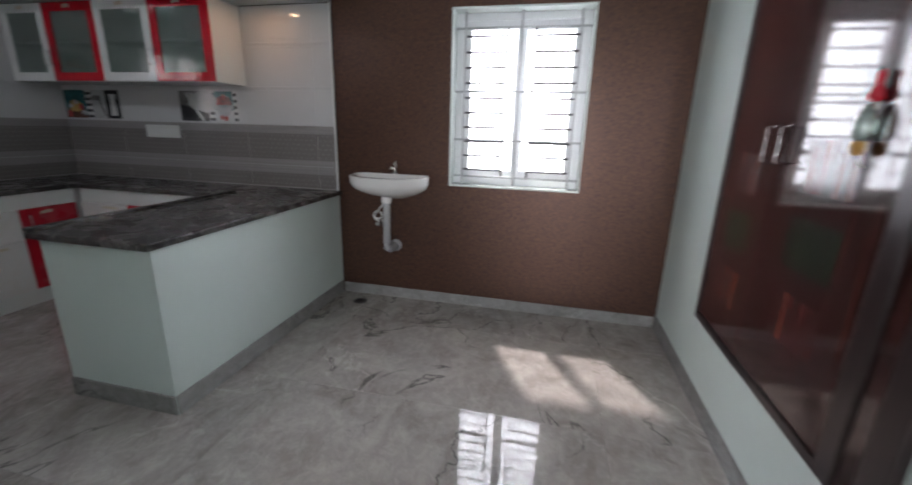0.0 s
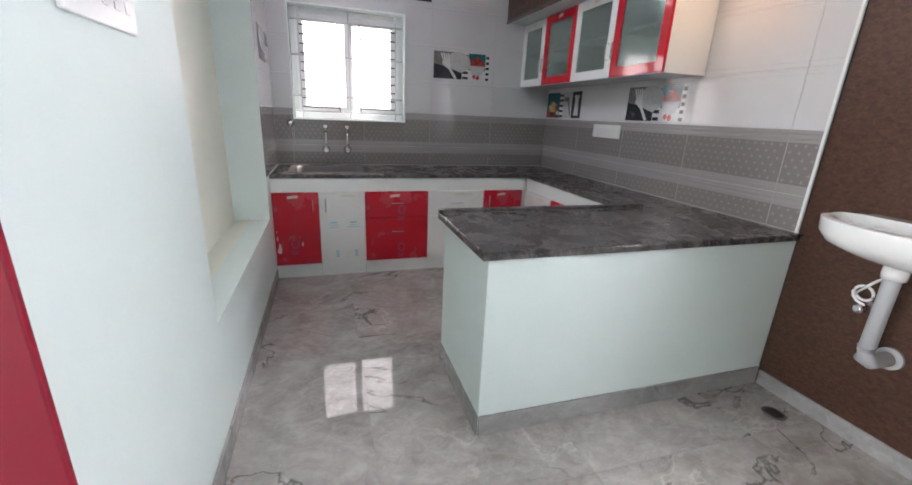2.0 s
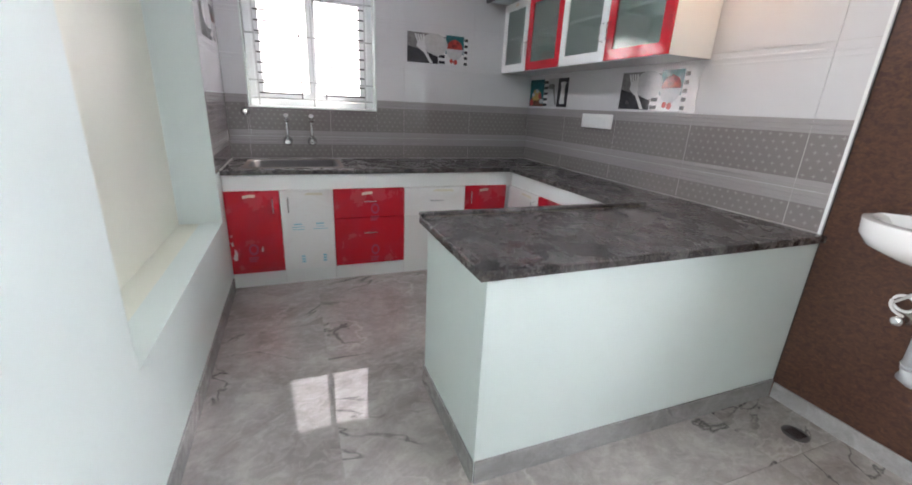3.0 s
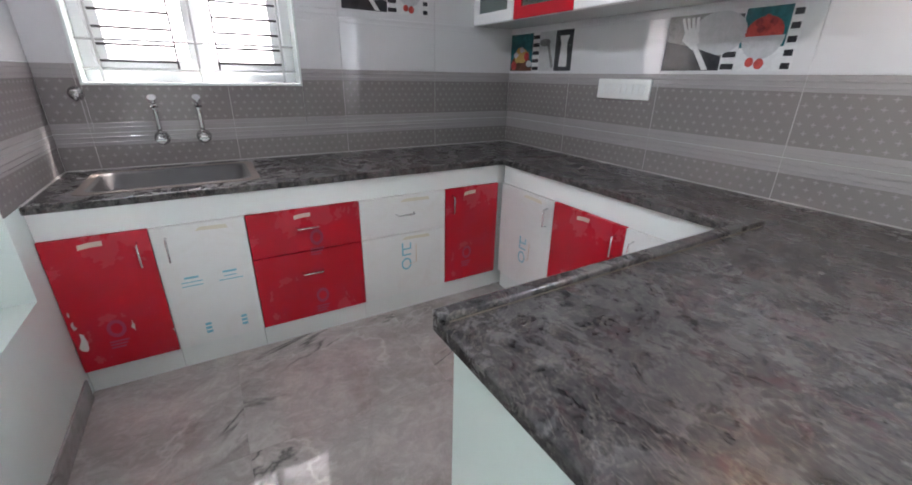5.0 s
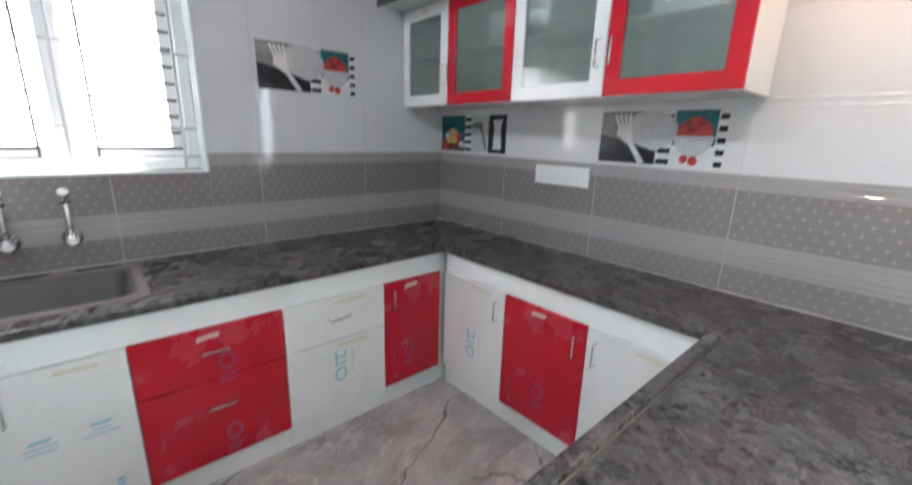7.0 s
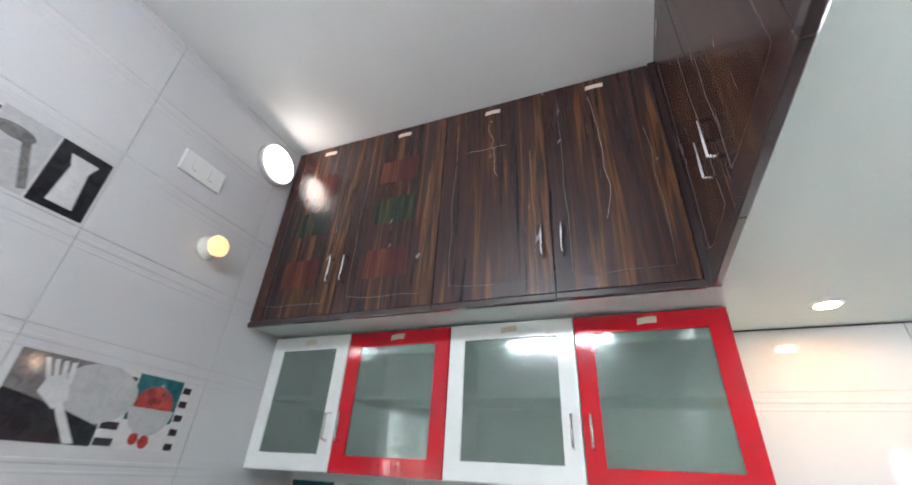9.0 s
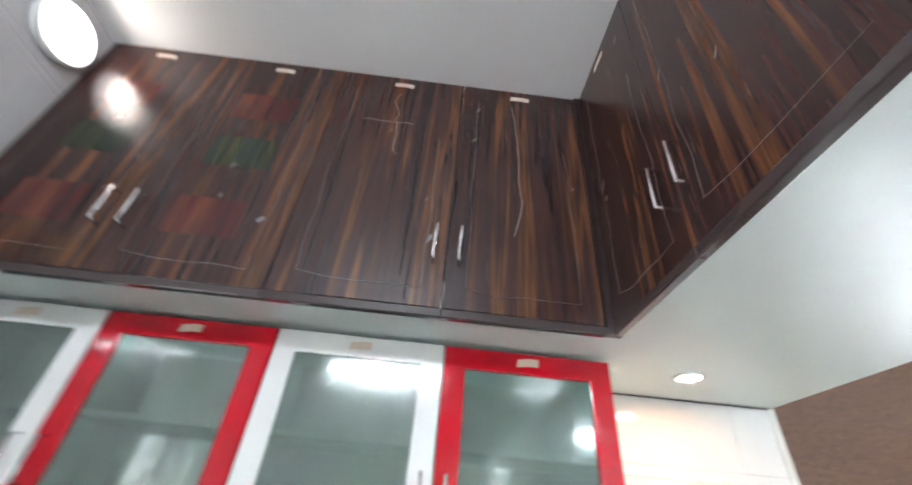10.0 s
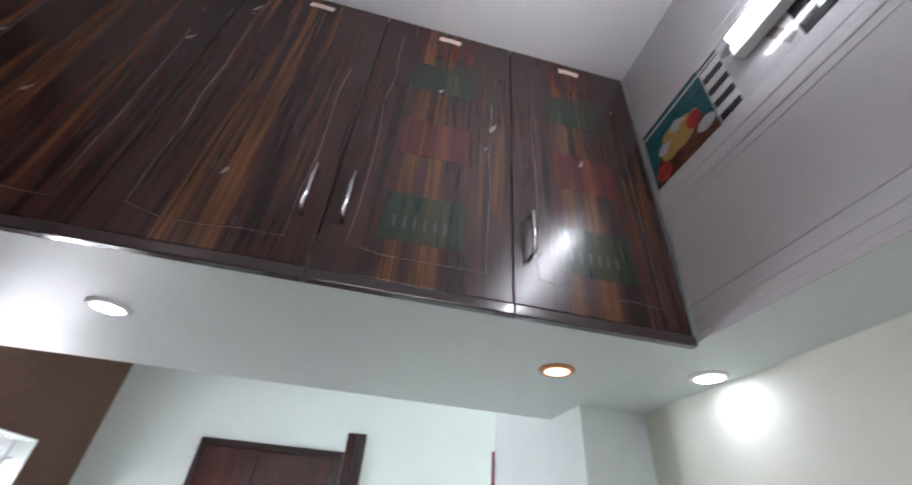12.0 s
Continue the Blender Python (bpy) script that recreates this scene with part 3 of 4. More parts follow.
# west run: local x = world y, the front faces +x
for y0, y1, kind in ((Y_S + 0.002, -2.205, "red"), (-2.205, -1.858, "white"), (-1.858, -1.346, "red2"), (-1.346, -0.858, "white2"), (-0.858, -0.50, "red_r")):
    w = y1 - y0
    m = pose(X_F - 0.022, y0, 0, 0, 0, 90)
    if kind == "red":
        f = [(0, w, ZB, ZT, RED, ("v", w - 0.045, ZT - 0.10))]
        lab = "low cabinet with a scuffed red door beside the mint wall"
    elif kind == "white":
        f = [(0, w, ZB, ZT, WHITE_LAM, ("v", 0.05, ZT - 0.10))]
        lab = "low cabinet with a white door and printed protective film"
    elif kind == "red2":
        f = [(0, w, ZM, ZT, RED, ("h", w / 2, ZT - 0.09)), (0, w, ZB, ZM, RED, ("h", w / 2, ZM - 0.11))]
        lab = "low cabinet with two wide red drawers and bar handles"
    elif kind == "white2":
        f = [(0, w, ZM, ZT, WHITE_LAM, ("h", w / 2, ZT - 0.10)), (0, w, ZB, ZM, WHITE_LAM, None)]
        lab = "low cabinet with white drawer above a white film-covered front"
    else:
        f = [(0, w, ZB, ZT, RED, ("v", 0.045, ZT - 0.09))]
        lab = "low corner cabinet with a plain red door"
    unit = base_unit("base_cabinet", m, w, ZB, ZT, f, lab)
    if kind == "red":
        scrapes([o for o in unit.children if o.name.startswith("door")][0], ((0.03, 0.24, 0.028), (0.02, 0.33, 0.014), (0.018, 0.38, 0.008), (0.33, 0.22, 0.006), (0.20, 0.28, 0.014)))
# north run: the front faces -y
for x0, x1, kind in ((X_F + 0.004, -1.486, "white"), (-1.486, -1.05, "red"), (-1.05, PX - 0.04, "white_r")):
    w = x1 - x0
    m = pose(x0, Y_F + 0.022, 0)
    if kind == "white":
        f = [(0, w, ZB, ZT, WHITE_LAM, ("v", w - 0.045, ZT - 0.10))]
        lab = "low corner cabinet with a white film-covered door"
    elif kind == "red":
        f = [(0, w, ZB, ZT, RED, ("v", w - 0.045, ZT - 0.10))]
        lab = "low cabinet with a bright red door beside the corner"
    else:
        f = [(0, w, ZB, ZT, WHITE_LAM, ("v", 0.045, ZT - 0.10))]
        lab = "low cabinet with a white door next to the peninsula"
    base_unit("base_cabinet", m, w, ZB, ZT, f, lab)
setting("corner_filler", boxed(X_W + 0.01, X_F - 0.03, -0.498, -0.02, 0.0, 0.785), WHITE_LAM, "", "cabinet filler")


def glass_unit(x0, x1, frame_mat, handle_side, label, end):
    z0, z1, d = 1.565, 2.098, 0.32
    w = x1 - x0
    c = thing("wall_cabinet", (x0, -d, z0), label, "wall cabinet", "glass fronted wall cabinets")
    h = z1 - z0
    t = 0.016
    bm = bmesh.new()
    box(bm, 0.0005, t, 0.02, d - 0.012, 0, h)
    box(bm, w - t, w - 0.0005, 0.02, d - 0.012, 0, h)
    box(bm, t, w - t, 0.02, d - 0.012, 0, t)
    box(bm, t, w - t, 0.02, d - 0.012, h - t, h)
    box(bm, t, w - t, d - 0.02, d - 0.012, t, h - t)
    part("carcass", bm, WHITE_GLOSS, c, "glossy white cabinet box")
    part("shelf", boxed(t, w - t, 0.04, d - 0.03, h * 0.5, h * 0.5 + t), WHITE_GLOSS, c)
    bm = bmesh.new()
    frame_ring(bm, 0.002, w - 0.002, 0.002, h - 0.002, 0.06, 0, 0.018)
    door = part("door", bm, frame_mat, c)
    part("glass", boxed(0.0625, w - 0.0625, 0.007, 0.011, 0.0625, h - 0.0625), GLASS, door, "greenish frosted glass pane")
    bow_handle(door, 0.03 if handle_side == "l" else w - 0.03, 0.0, 0.16, 0.10)
    tape(door, w / 2, -0.0004, h - 0.03, 0.06, 0.022)
    return c


for x0, x1, fm, side, lab in ((X_W + 0.012, -2.133, WHITE_GLOSS, "r", "white framed wall cabinet with frosted glass beside the corner"),
                              (-2.133, -1.665, RED_GLOSS, "l", "red framed wall cabinet with frosted glass door"),
                              (-1.665, -1.195, WHITE_GLOSS, "r", "white framed wall cabinet with glass and one shelf"),
                              (-1.195, -0.718, RED_GLOSS, "l", "red framed wall cabinet with open white side panel")):
    glass_unit(x0, x1, fm, side, lab, False)


def loft_unit(m, w, handle, handle_z, label, prints, creased=0):
    c = thing("loft_cabinet", (0, 0, 0), label, "loft cabinet", "walnut loft cabinets")
    c.matrix_basis = m
    h = Z_C - 0.004 - (Z_S + 0.010)
    z0 = Z_S + 0.010
    part("body", boxed(0.0005, w - 0.0005, 0.0, 0.10, z0 + 0.12, z0 + h - 0.002), DARK_EDGE, c)
    d = part("door", boxed(0.0015, w - 0.0015, -0.019, -0.001, z0 + 0.003, z0 + h - 0.003, 0.0015), WALNUT, c, "glossy striped walnut door with film")
    part("edge_strip", boxed(0, w, -0.024, -0.002, Z_S - 0.014, Z_S + 0.010, 0.003), EDGE_SHEEN, c, "dark strip along the bottom")
    if handle is not None:
        bow_handle(d, handle, -0.019, handle_z, 0.115, out=0.03, r=0.0055)
    tape(d, w / 2, -0.0203, z0 + h - 0.05, 0.07, 0.022, 0.0)
    rnd = random.Random(int(w * 10000))
    top, e = z0 + h - 0.09, 0.06
    path = [(e, top)] + [(e + rnd.uniform(-0.007, 0.007), top + (z0 + 0.07 - top) * k / 7) for k in range(1, 8)]
    path += [(e + (w - 2 * e) * k / 4, z0 + 0.055 + rnd.uniform(-0.006, 0.006)) for k in range(1, 5)]
    path += [(w - e + rnd.uniform(-0.007, 0.007), z0 + 0.06 + (top - z0 - 0.06) * k / 7) for k in range(1, 6)]
    bm = bmesh.new()
    tube(bm, [(p[0], -0.0192, p[1]) for p in path], 0.0006, 4)
    part("film_crease", bm, FILM, d, "pale crease of peeling film")
    if creased:
        bm = bmesh.new()
        u = w * rnd.uniform(0.35, 0.55)
        line = []
        for k in range(14):
            u += rnd.uniform(-0.012, 0.014)
            line.append((u, -0.0192, top - 0.01 - k * (0.60 if creased > 1 else 0.32) / 13))
        tube(bm, line, 0.0009, 4)
        if creased == 1:
            tube(bm, [(w * 0.25 + 0.025 * k, -0.0192, top - 0.17 + rnd.uniform(-0.006, 0.006)) for k in range(8)], 0.0012, 4)
        part("film_wrinkle", bm, FILM_PALE, d, "long pale wrinkle in the peeling film")
    for k in range(3):
        bm = bmesh.new()
        cx, cz = rnd.choice((e, w - e, w / 2)) + rnd.uniform(-0.02, 0.02), z0 + rnd.uniform(0.1, h - 0.12)
        s = rnd.uniform(0.003, 0.010)
        prism(bm, [(cx + s * math.cos(a) * rnd.uniform(0.15, 1.1) + s * math.sin(a), cz + s * 3.0 * math.sin(a) * rnd.uniform(0.3, 1)) for a in (0.2, 1.2, 2.3, 3.4, 4.4, 5.6)], -0.0199, -0.0192)
        part("film_scrap", bm, FILM, d, "torn scrap of pale film")
    for material, zc in prints:
        part("faded_print", boxed(w * 0.28, w * 0.72, -0.0198, -0.0192, z0 + zc, z0 + zc + 0.13), material, d, "large faded print on the film")
        if material == GREEN_PRINT and zc < 0.2:
            bm = bmesh.new()
            for k in range(6):
                u = w * (0.34 + 0.055 * k)
                box(bm, u, u + 0.005, -0.0202, -0.0198, z0 + zc + 0.035, z0 + zc + 0.065)
            part("letter_bars", bm, GREEN_PALE, d, "faint pale bars of print")
    return c


FILM = mat("pale_film_edge", (0.19, 0.165, 0.16), 0.4)
FILM_PALE = mat("pale_wrinkled_film", (0.36, 0.30, 0.28), 0.35)
GREEN_PALE = mat("pale_green_print", (0.035, 0.055, 0.04), 0.3)
GREEN_PRINT = laminate("faded_green_print", (0.008, 0.013, 0.009), (0.015, 0.030, 0.015), (0.060, 0.055, 0.022), 0.2)
RED_PRINT = laminate("faded_red_print", (0.034, 0.008, 0.008), (0.080, 0.016, 0.014), (0.150, 0.045, 0.025), 0.2)

for x0, x1, hside in ((X_W + 0.011, -2.12, "r"), (-2.12, -1.67, "l"), (-1.67, -1.22, "r"), (-1.22, -0.793, "l")):
    w = x1 - x0
    loft_unit(pose(x0, -0.481, 0), w, w - 0.035 if hside == "r" else 0.035, 2.314, "tall striped walnut loft door with masking tape",
              ((RED_PRINT, 0.14), (GREEN_PRINT, 0.40), (RED_PRINT, 0.62)) if x0 < -1.7 else (), {-1.67: 1, -1.22: 2}.get(x0, 0))
for y_n, y_s, hside in ((-0.503, -0.872, "r"), (-0.872, -1.313, "l"), (-1.313, -1.715, "r"), (-1.715, -2.12, "l"), (-2.12, Y_S + 0.011, "l")):
    w = y_n - y_s
    loft_unit(pose(-0.752, y_n, 0, 0, 0, -90), w, w - 0.04 if hside == "r" else 0.04, 2.297, "tall striped walnut loft door over the peninsula",
              ((GREEN_PRINT, 0.10), (RED_PRINT, 0.36), (GREEN_PRINT, 0.62), (RED_PRINT, 0.80)) if y_n < -1.7 else ())


setting("loft_corner_filler", boxed(-0.7925, -0.752, -0.5025, -0.482, Z_S - 0.010, Z_C - 0.001), DARK_EDGE, "", "cabinet filler")

# ---- lamps ----
COPPER = mat("copper_rim", (0.62, 0.30, 0.18), 0.3, 0.8)


def downlight(x, y, z, face, watts, color, label):
    c = thing("ceiling_light", (x, y, z), label, "ceiling light", "round lights in the loft slab")
    bm = bmesh.new()
    lathe(bm, ((0.047, 0.0), (0.047, -0.003), (0.040, -0.007), (0.033, -0.007), (0.033, -0.003)), (0, 0, 0), "z", 28)
    part("rim", bm, COPPER if face == LAMP_COPPER else WHITE_GLOSS, c)
    bm = bmesh.new()
    lathe(bm, ((0.032, -0.0072), (0.025, -0.009), (0.004, -0.010)), (0, 0, 0), "z", 24)
    part("lens", bm, face, c, "glowing round lens")
    if watts:
        area_lamp("light_of_lamp", pose(x, y, z - 0.018), 0.07, 0.07, watts, color, "DISK")
    return c


downlight(-0.434, -0.24, Z_S, LAMP_WARM, 0.40, (1, 0.60, 0.34), "small round warm light in the mint slab by the tiles")
downlight(-0.453, -1.26, Z_S, LAMP_COOL, 1.3, (0.85, 0.93, 1), "small round cold white light in the mint slab")
downlight(-0.49, -2.34, Z_S, LAMP_COPPER, 0, (1, 0.72, 0.55), "small round light with a copper rim")
downlight(-0.60, -2.70, Z_S, LAMP_COOL, 0.06, (0.85, 0.93, 1), "small round cold light above the niche")

lamp = thing("round_wall_light", (X_W + 0.004, -0.63, 2.90), "round glowing surface light high on the tiled wall", "wall light")
bm = bmesh.new()
lathe(bm, ((0.108, 0.0), (0.108, 0.022), (0.098, 0.030)), (0, 0, 0), "x", 32)
part("housing", bm, WHITE_GLOSS, lamp)
bm = bmesh.new()
lathe(bm, ((0.099, 0.0305), (0.08, 0.036), (0.01, 0.038)), (0, 0, 0), "x", 32)
part("diffuser", bm, emit("wall_lamp_face", (1, 0.95, 0.9), 0.65), lamp)
area_lamp("light_of_wall_lamp", look((X_W + 0.06, -0.63, 2.90), (0, -0.63, 2.90)), 0.16, 0.16, 0.125, (1, 0.85, 0.72), "DISK")

bulb = thing("bulb_holder", (X_W + 0.004, -0.80, 2.33), "golden bulb in a white wall holder", "bulb")
bm = bmesh.new()
lathe(bm, ((0.048, 0.0), (0.048, 0.012), (0.034, 0.018), (0.030, 0.045)), (0, 0, 0), "x", 24)
part("holder", bm, SWITCH, bulb)
bm = bmesh.new()
lathe(bm, ((0.020, 0.046), (0.040, 0.056), (0.044, 0.070), (0.032, 0.088), (0.006, 0.095)), (0, 0, 0), "x", 24)
part("glass_bulb", bm, BULB, bulb)

tube_light = thing("tube_light", (-1.57, Y_S + 0.004, 2.645), "bright white tube light on the tiled wall", "tube light")
bm = bmesh.new()
box(bm, -0.45, 0.45, 0.0, 0.03, -0.018, 0.018, 0.004)
part("batten", bm, WHITE_GLOSS, tube_light)
bm = bmesh.new()
tube(bm, ((-0.43, 0.045, 0.006), (0.43, 0.045, 0.006)), 0.013, 12)
part("tube", bm, emit("tube_glow", (0.92, 0.97, 1), 9), tube_light)
area_lamp("light_of_tube", look((-1.57, Y_S + 0.08, 2.645), (-1.57, 0, 2.3)), 0.86, 0.04, 2.5, (0.92, 0.97, 1))


# ---- switches ----
def switch_plate(m, w, h, rockers, label):
    c = thing("switch_plate", (0, 0, 0), label, "switch plate")
    c.matrix_basis = m
    part("plate", boxed(-w / 2, w / 2, -0.012, 0, -h / 2, h / 2, 0.004), SWITCH, c)
    for k in range(rockers):
        u = -w / 2 + 0.02 + (w - 0.04) * (k + 0.5) / rockers
        s = min(0.011, (w - 0.04) / rockers / 2.4)
        part("rocker", boxed(u - s, u + s, -0.0165, -0.0122, -h * 0.24, h * 0.24, 0.0015), WHITE_GLOSS, c)
    return c


switch_plate(pose(-1.555, -0.004, 1.215), 0.33, 0.10, 8, "long white switch and socket plate on the tiles")
switch_plate(pose(X_W + 0.004, -0.94, 2.615, 0, 0, 90), 0.19, 0.10, 2, "white blank switch box high on the tiled wall")
switch_plate(pose(0.25, Y_S, 1.50, 0, 0, 180), 0.30, 0.14, 5, "white switch plate on the mint wall")


# ---- windows ----
def window(m, w, h, label, grille, r):
    """Frame in local x (width) and z, the room at -y; y = 0 is the inner face of the wall."""
    c = thing("window", (0, 0, 0), label, "window")
    c.matrix_basis = m
    f = 0.045
    y0, y1 = 0.10, 0.15
    bm = bmesh.new()
    frame_ring(bm, 0.0, w, 0.0, h, 0.012, -0.012, 0.19)
    part("lining", bm, LINING, c, "glossy pale stone lining")
    t = 0.013
    bm = bmesh.new()
    frame_ring(bm, t, w - t, t, h - t, f, y0, y1)
    part("window_frame", bm, PVC, c)
    for u0, u1, yy in ((t + f + 0.001, w / 2 + 0.02, 0.108), (w / 2 - 0.02, w - t - f - 0.001, 0.130)):
        bm = bmesh.new()
        frame_ring(bm, u0, u1, t + f + 0.001, h - t - f - 0.001, 0.055, yy, yy + 0.016)
        sash = part("sash", bm, PVC, c)
        pane = part("pane", boxed(u0 + 0.0555, u1 - 0.0555, yy + 0.006, yy + 0.009, t + f + 0.0565, h - t - f - 0.0565), CLEAR, sash, "clear window pane")
        pane.visible_shadow = False
    g = 0.055
    bm = bmesh.new()
    for u in (0.08, w * 0.5, w - 0.08):
        tube(bm, ((u, g, 0.013), (u, g, h - 0.013)), r, 8)
    part("upright_bars", bm, BARS, c, "painted steel upright bars")
    bm = bmesh.new()
    for v in (0.07, h * 0.5 - 0.25, h * 0.5 + 0.07 , h - 0.11):
        tube(bm, ((0.013, g + 0.009, v), (w - 0.013, g + 0.009, v)), r, 8)
    part("cross_bars", bm, BARS, c, "painted steel cross bars")
    n_ = 10
    for side, (u0, u1) in enumerate(((0.08, w * 0.5 - 0.09), (w * 0.5 + 0.09, w - 0.08))):
        bm = bmesh.new()
        for u in (u0, u1):
            tube(bm, ((u, g + 0.009, 0.07), (u, g + 0.009, h - 0.11)), r * 0.9, 6)
        for k in range(n_):
            v = 0.07 + (h - 0.18) * (k + 0.5) / n_
            tube(bm, ((u0, g + 0.018, v), (u1, g + 0.018, v)), r, 8)
        part("grille_bars", bm, grille, c, "thin horizontal grille bars")
    return c


LINING = mat("pale_mint_lining", (0.72, 0.79, 0.76), 0.15)
CLEAR = mat("clear_glass", (0.95, 0.97, 0.97), 0.02)
CLEAR.node_tree.nodes["Principled BSDF"].inputs["Transmission Weight"].default_value = 1.0
# pale bars coloured dark: their backlit silhouette is put into the base colour
GRILLE_BACKLIT = mat("backlit_grille_bar", (0.07, 0.07, 0.075), 0.45)
window(pose(DW[0], 0, DW[2]), DW[1] - DW[0], DW[3] - DW[2], "white sliding window with steel grille in the brown wall", GRILLE_BACKLIT, 0.0075)
window(pose(X_W, KW[0], KW[2], 0, 0, 90), KW[1] - KW[0], KW[3] - KW[2], "white sliding window with steel grille over the sink", GRILLE_BACKLIT, 0.0056)


# ---- washbasin ----
basin = thing("washbasin", (0.478, -0.001, 0.975), "white ceramic wall washbasin on the brown wall", "washbasin")
bm = bmesh.new()


def rim_point(k, s):
    """Flat sides from the wall, then a curved front."""
    if k in (0, 32):
        return (0.225 * s if k == 0 else -0.225 * s, 0.0)
    a = math.pi * (k - 1) / 30
    return 0.28 * s * math.copysign(abs(math.cos(a)) ** 0.9, math.cos(a)), -s * (0.15 + 0.24 * math.sin(a) ** 0.85)


rings = []
for (s, dz, inner) in ((1.0, 0.0, 0), (0.99, -0.050, 0), (0.92, -0.088, 0), (0.72, -0.125, 0), (0.35, -0.165, 0)):
    ring = []
    for k in range(33):
        ring.append(bm.verts.new((*rim_point(k, s), dz)))
    rings.append(ring)
for a, b in zip(rings, rings[1:]):
    for k in range(32):
        bm.faces.new((a[k], a[k + 1], b[k + 1], b[k])).smooth = True
bm.faces.new(rings[-1])
for a, b in zip(rings, rings[1:]):
    bm.faces.new((a[0], b[0], b[32], a[32]))
inner = []
for (s, dz) in ((0.93, 0.004), (0.86, -0.006), (0.72, -0.07), (0.42, -0.115)):
    ring = []
    for k in range(33):
        x, y = rim_point(k, s)
        ring.append(bm.verts.new((x, min(y, -0.10), dz)))
    inner.append(ring)
for k in range(32):
    bm.faces.new((rings[0][k], rings[0][k + 1], inner[0][k + 1], inner[0][k])).smooth = True
bm.faces.new((rings[0][0], inner[0][0], inner[0][32], rings[0][32]))
for a, b in zip(inner, inner[1:]):
    for k in range(32):
        bm.faces.new((a[k], a[k + 1], b[k + 1], b[k])).smooth = True
    bm.faces.new((a[0], b[0], b[32], a[32]))
bm.faces.new(inner[-1])
bmesh.ops.remove_doubles(bm, verts=bm.verts, dist=0.0005)
bmesh.ops.recalc_face_normals(bm, faces=bm.faces)
for edge in bm.edges:
    if len(edge.link_faces) == 2 and edge.calc_face_angle() > 0.55:
        edge.smooth = False
part("bowl", bm, CERAMIC, basin)
bm = bmesh.new()
lathe(bm, ((0.02, 0.004), (0.02, 0.012), (0.013, 0.016), (0.012, 0.06), (0.017, 0.062), (0.017, 0.075), (0.006, 0.08)), (0.0, -0.055, 0), "z", 18)
tube(bm, ((0, -0.055, 0.04), (0, -0.10, 0.052), (0, -0.135, 0.045)), 0.010, 10)
tube(bm, ((0, -0.055, 0.076), (0, -0.02, 0.10)), 0.005, 8)
part("tap", bm, CHROME, basin, "chrome pillar tap")

waste = thing("waste_pipe", (0.45, -0.16, 0.45), "grey plastic waste pipe under the washbasin", "pipe")
bm = bmesh.new()
tube(bm, ((0, 0, 0.35), (0, 0, 0.30), (0, 0, 0.03)), 0.026, 18)
part("pipe", bm, PIPE, waste)
bm = bmesh.new()
lathe(bm, ((0.036, 0.33), (0.038, 0.35), (0.036, 0.375), (0.02, 0.38)), (0, 0, 0), "z", 20)
part("collar", bm, CERAMIC, waste)
bm = bmesh.new()
tube(bm, ((0, 0, 0.05), (0, 0.005, 0.0), (0.005, 0.04, -0.02), (0.01, 0.13, -0.02)), 0.030, 18)
part("elbow", bm, PIPE, waste)
bm = bmesh.new()
lathe(bm, ((0.045, 0.140), (0.045, 0.158), (0.030, 0.159)), (0.01, 0, -0.02), "y", 24)
part("wall_flange", bm, PIPE, waste)

valve = thing("angle_valve", (0.345, -0.001, 0.60), "chrome angle valve with coiled white hose", "valve")
bm = bmesh.new()
lathe(bm, ((0.025, 0.0), (0.024, -0.008), (0.012, -0.012), (0.012, -0.06), (0.018, -0.062), (0.018, -0.085), (0.008, -0.088)), (0, 0, 0), "y", 18)
part("body", bm, CHROME, valve)
bm = bmesh.new()
pts = [(0.0, -0.05, 0.01)]
for k in range(25):
    a = k / 24 * math.tau * 1.15
    pts.append((0.0 - 0.035 * math.sin(a) - 0.01 * k / 24, -0.06 - 0.015 * math.sin(a * 0.5), 0.055 - 0.035 * math.cos(a) + 0.02 * k / 24))
pts += [(0.03, -0.10, 0.13), (0.07, -0.12, 0.17), (0.085, -0.10, 0.24)]
tube(bm, pts, 0.006, 8)
part("hose", bm, CERAMIC, valve, "white flexible hose")

drain = thing("floor_drain", (0.22, -0.16, 0.0), "small square steel floor drain in the tiles", "floor drain")
bm = bmesh.new()
lathe(bm, ((0.05, 0.0005), (0.05, 0.003), (0.04, 0.0035)), (0, 0, 0), "z", 24)
part("rim", bm, STEEL, drain)
bm = bmesh.new()
for k in range(-3, 4):
    box(bm, -0.03, 0.03, k * 0.009 - 0.002, k * 0.009 + 0.002, 0.0036, 0.0050)
part("slots", bm, DARK_EDGE, drain)

# ---- wardrobe in the east wall ----
wardrobe = thing("wardrobe", (X_E, 0, 0), "built-in wardrobe with glossy dark mahogany doors", "wardrobe")
WY0, WY1, WZ0, WZ1 = -1.80, -0.72, 0.42, 2.25
bm = bmesh.new()
box(bm, -0.02, 0.05, WY1 - 0.03, WY1, WZ0, WZ1, 0.003)
box(bm, -0.02, 0.05, WY0, WY0 + 0.07, WZ0, WZ1, 0.003)
box(bm, -0.02, 0.05, WY0 + 0.07, WY1 - 0.03, WZ0, WZ0 + 0.035, 0.003)
box(bm, -0.02, 0.05, WY0 + 0.07, WY1 - 0.03, WZ1 - 0.05, WZ1, 0.003)
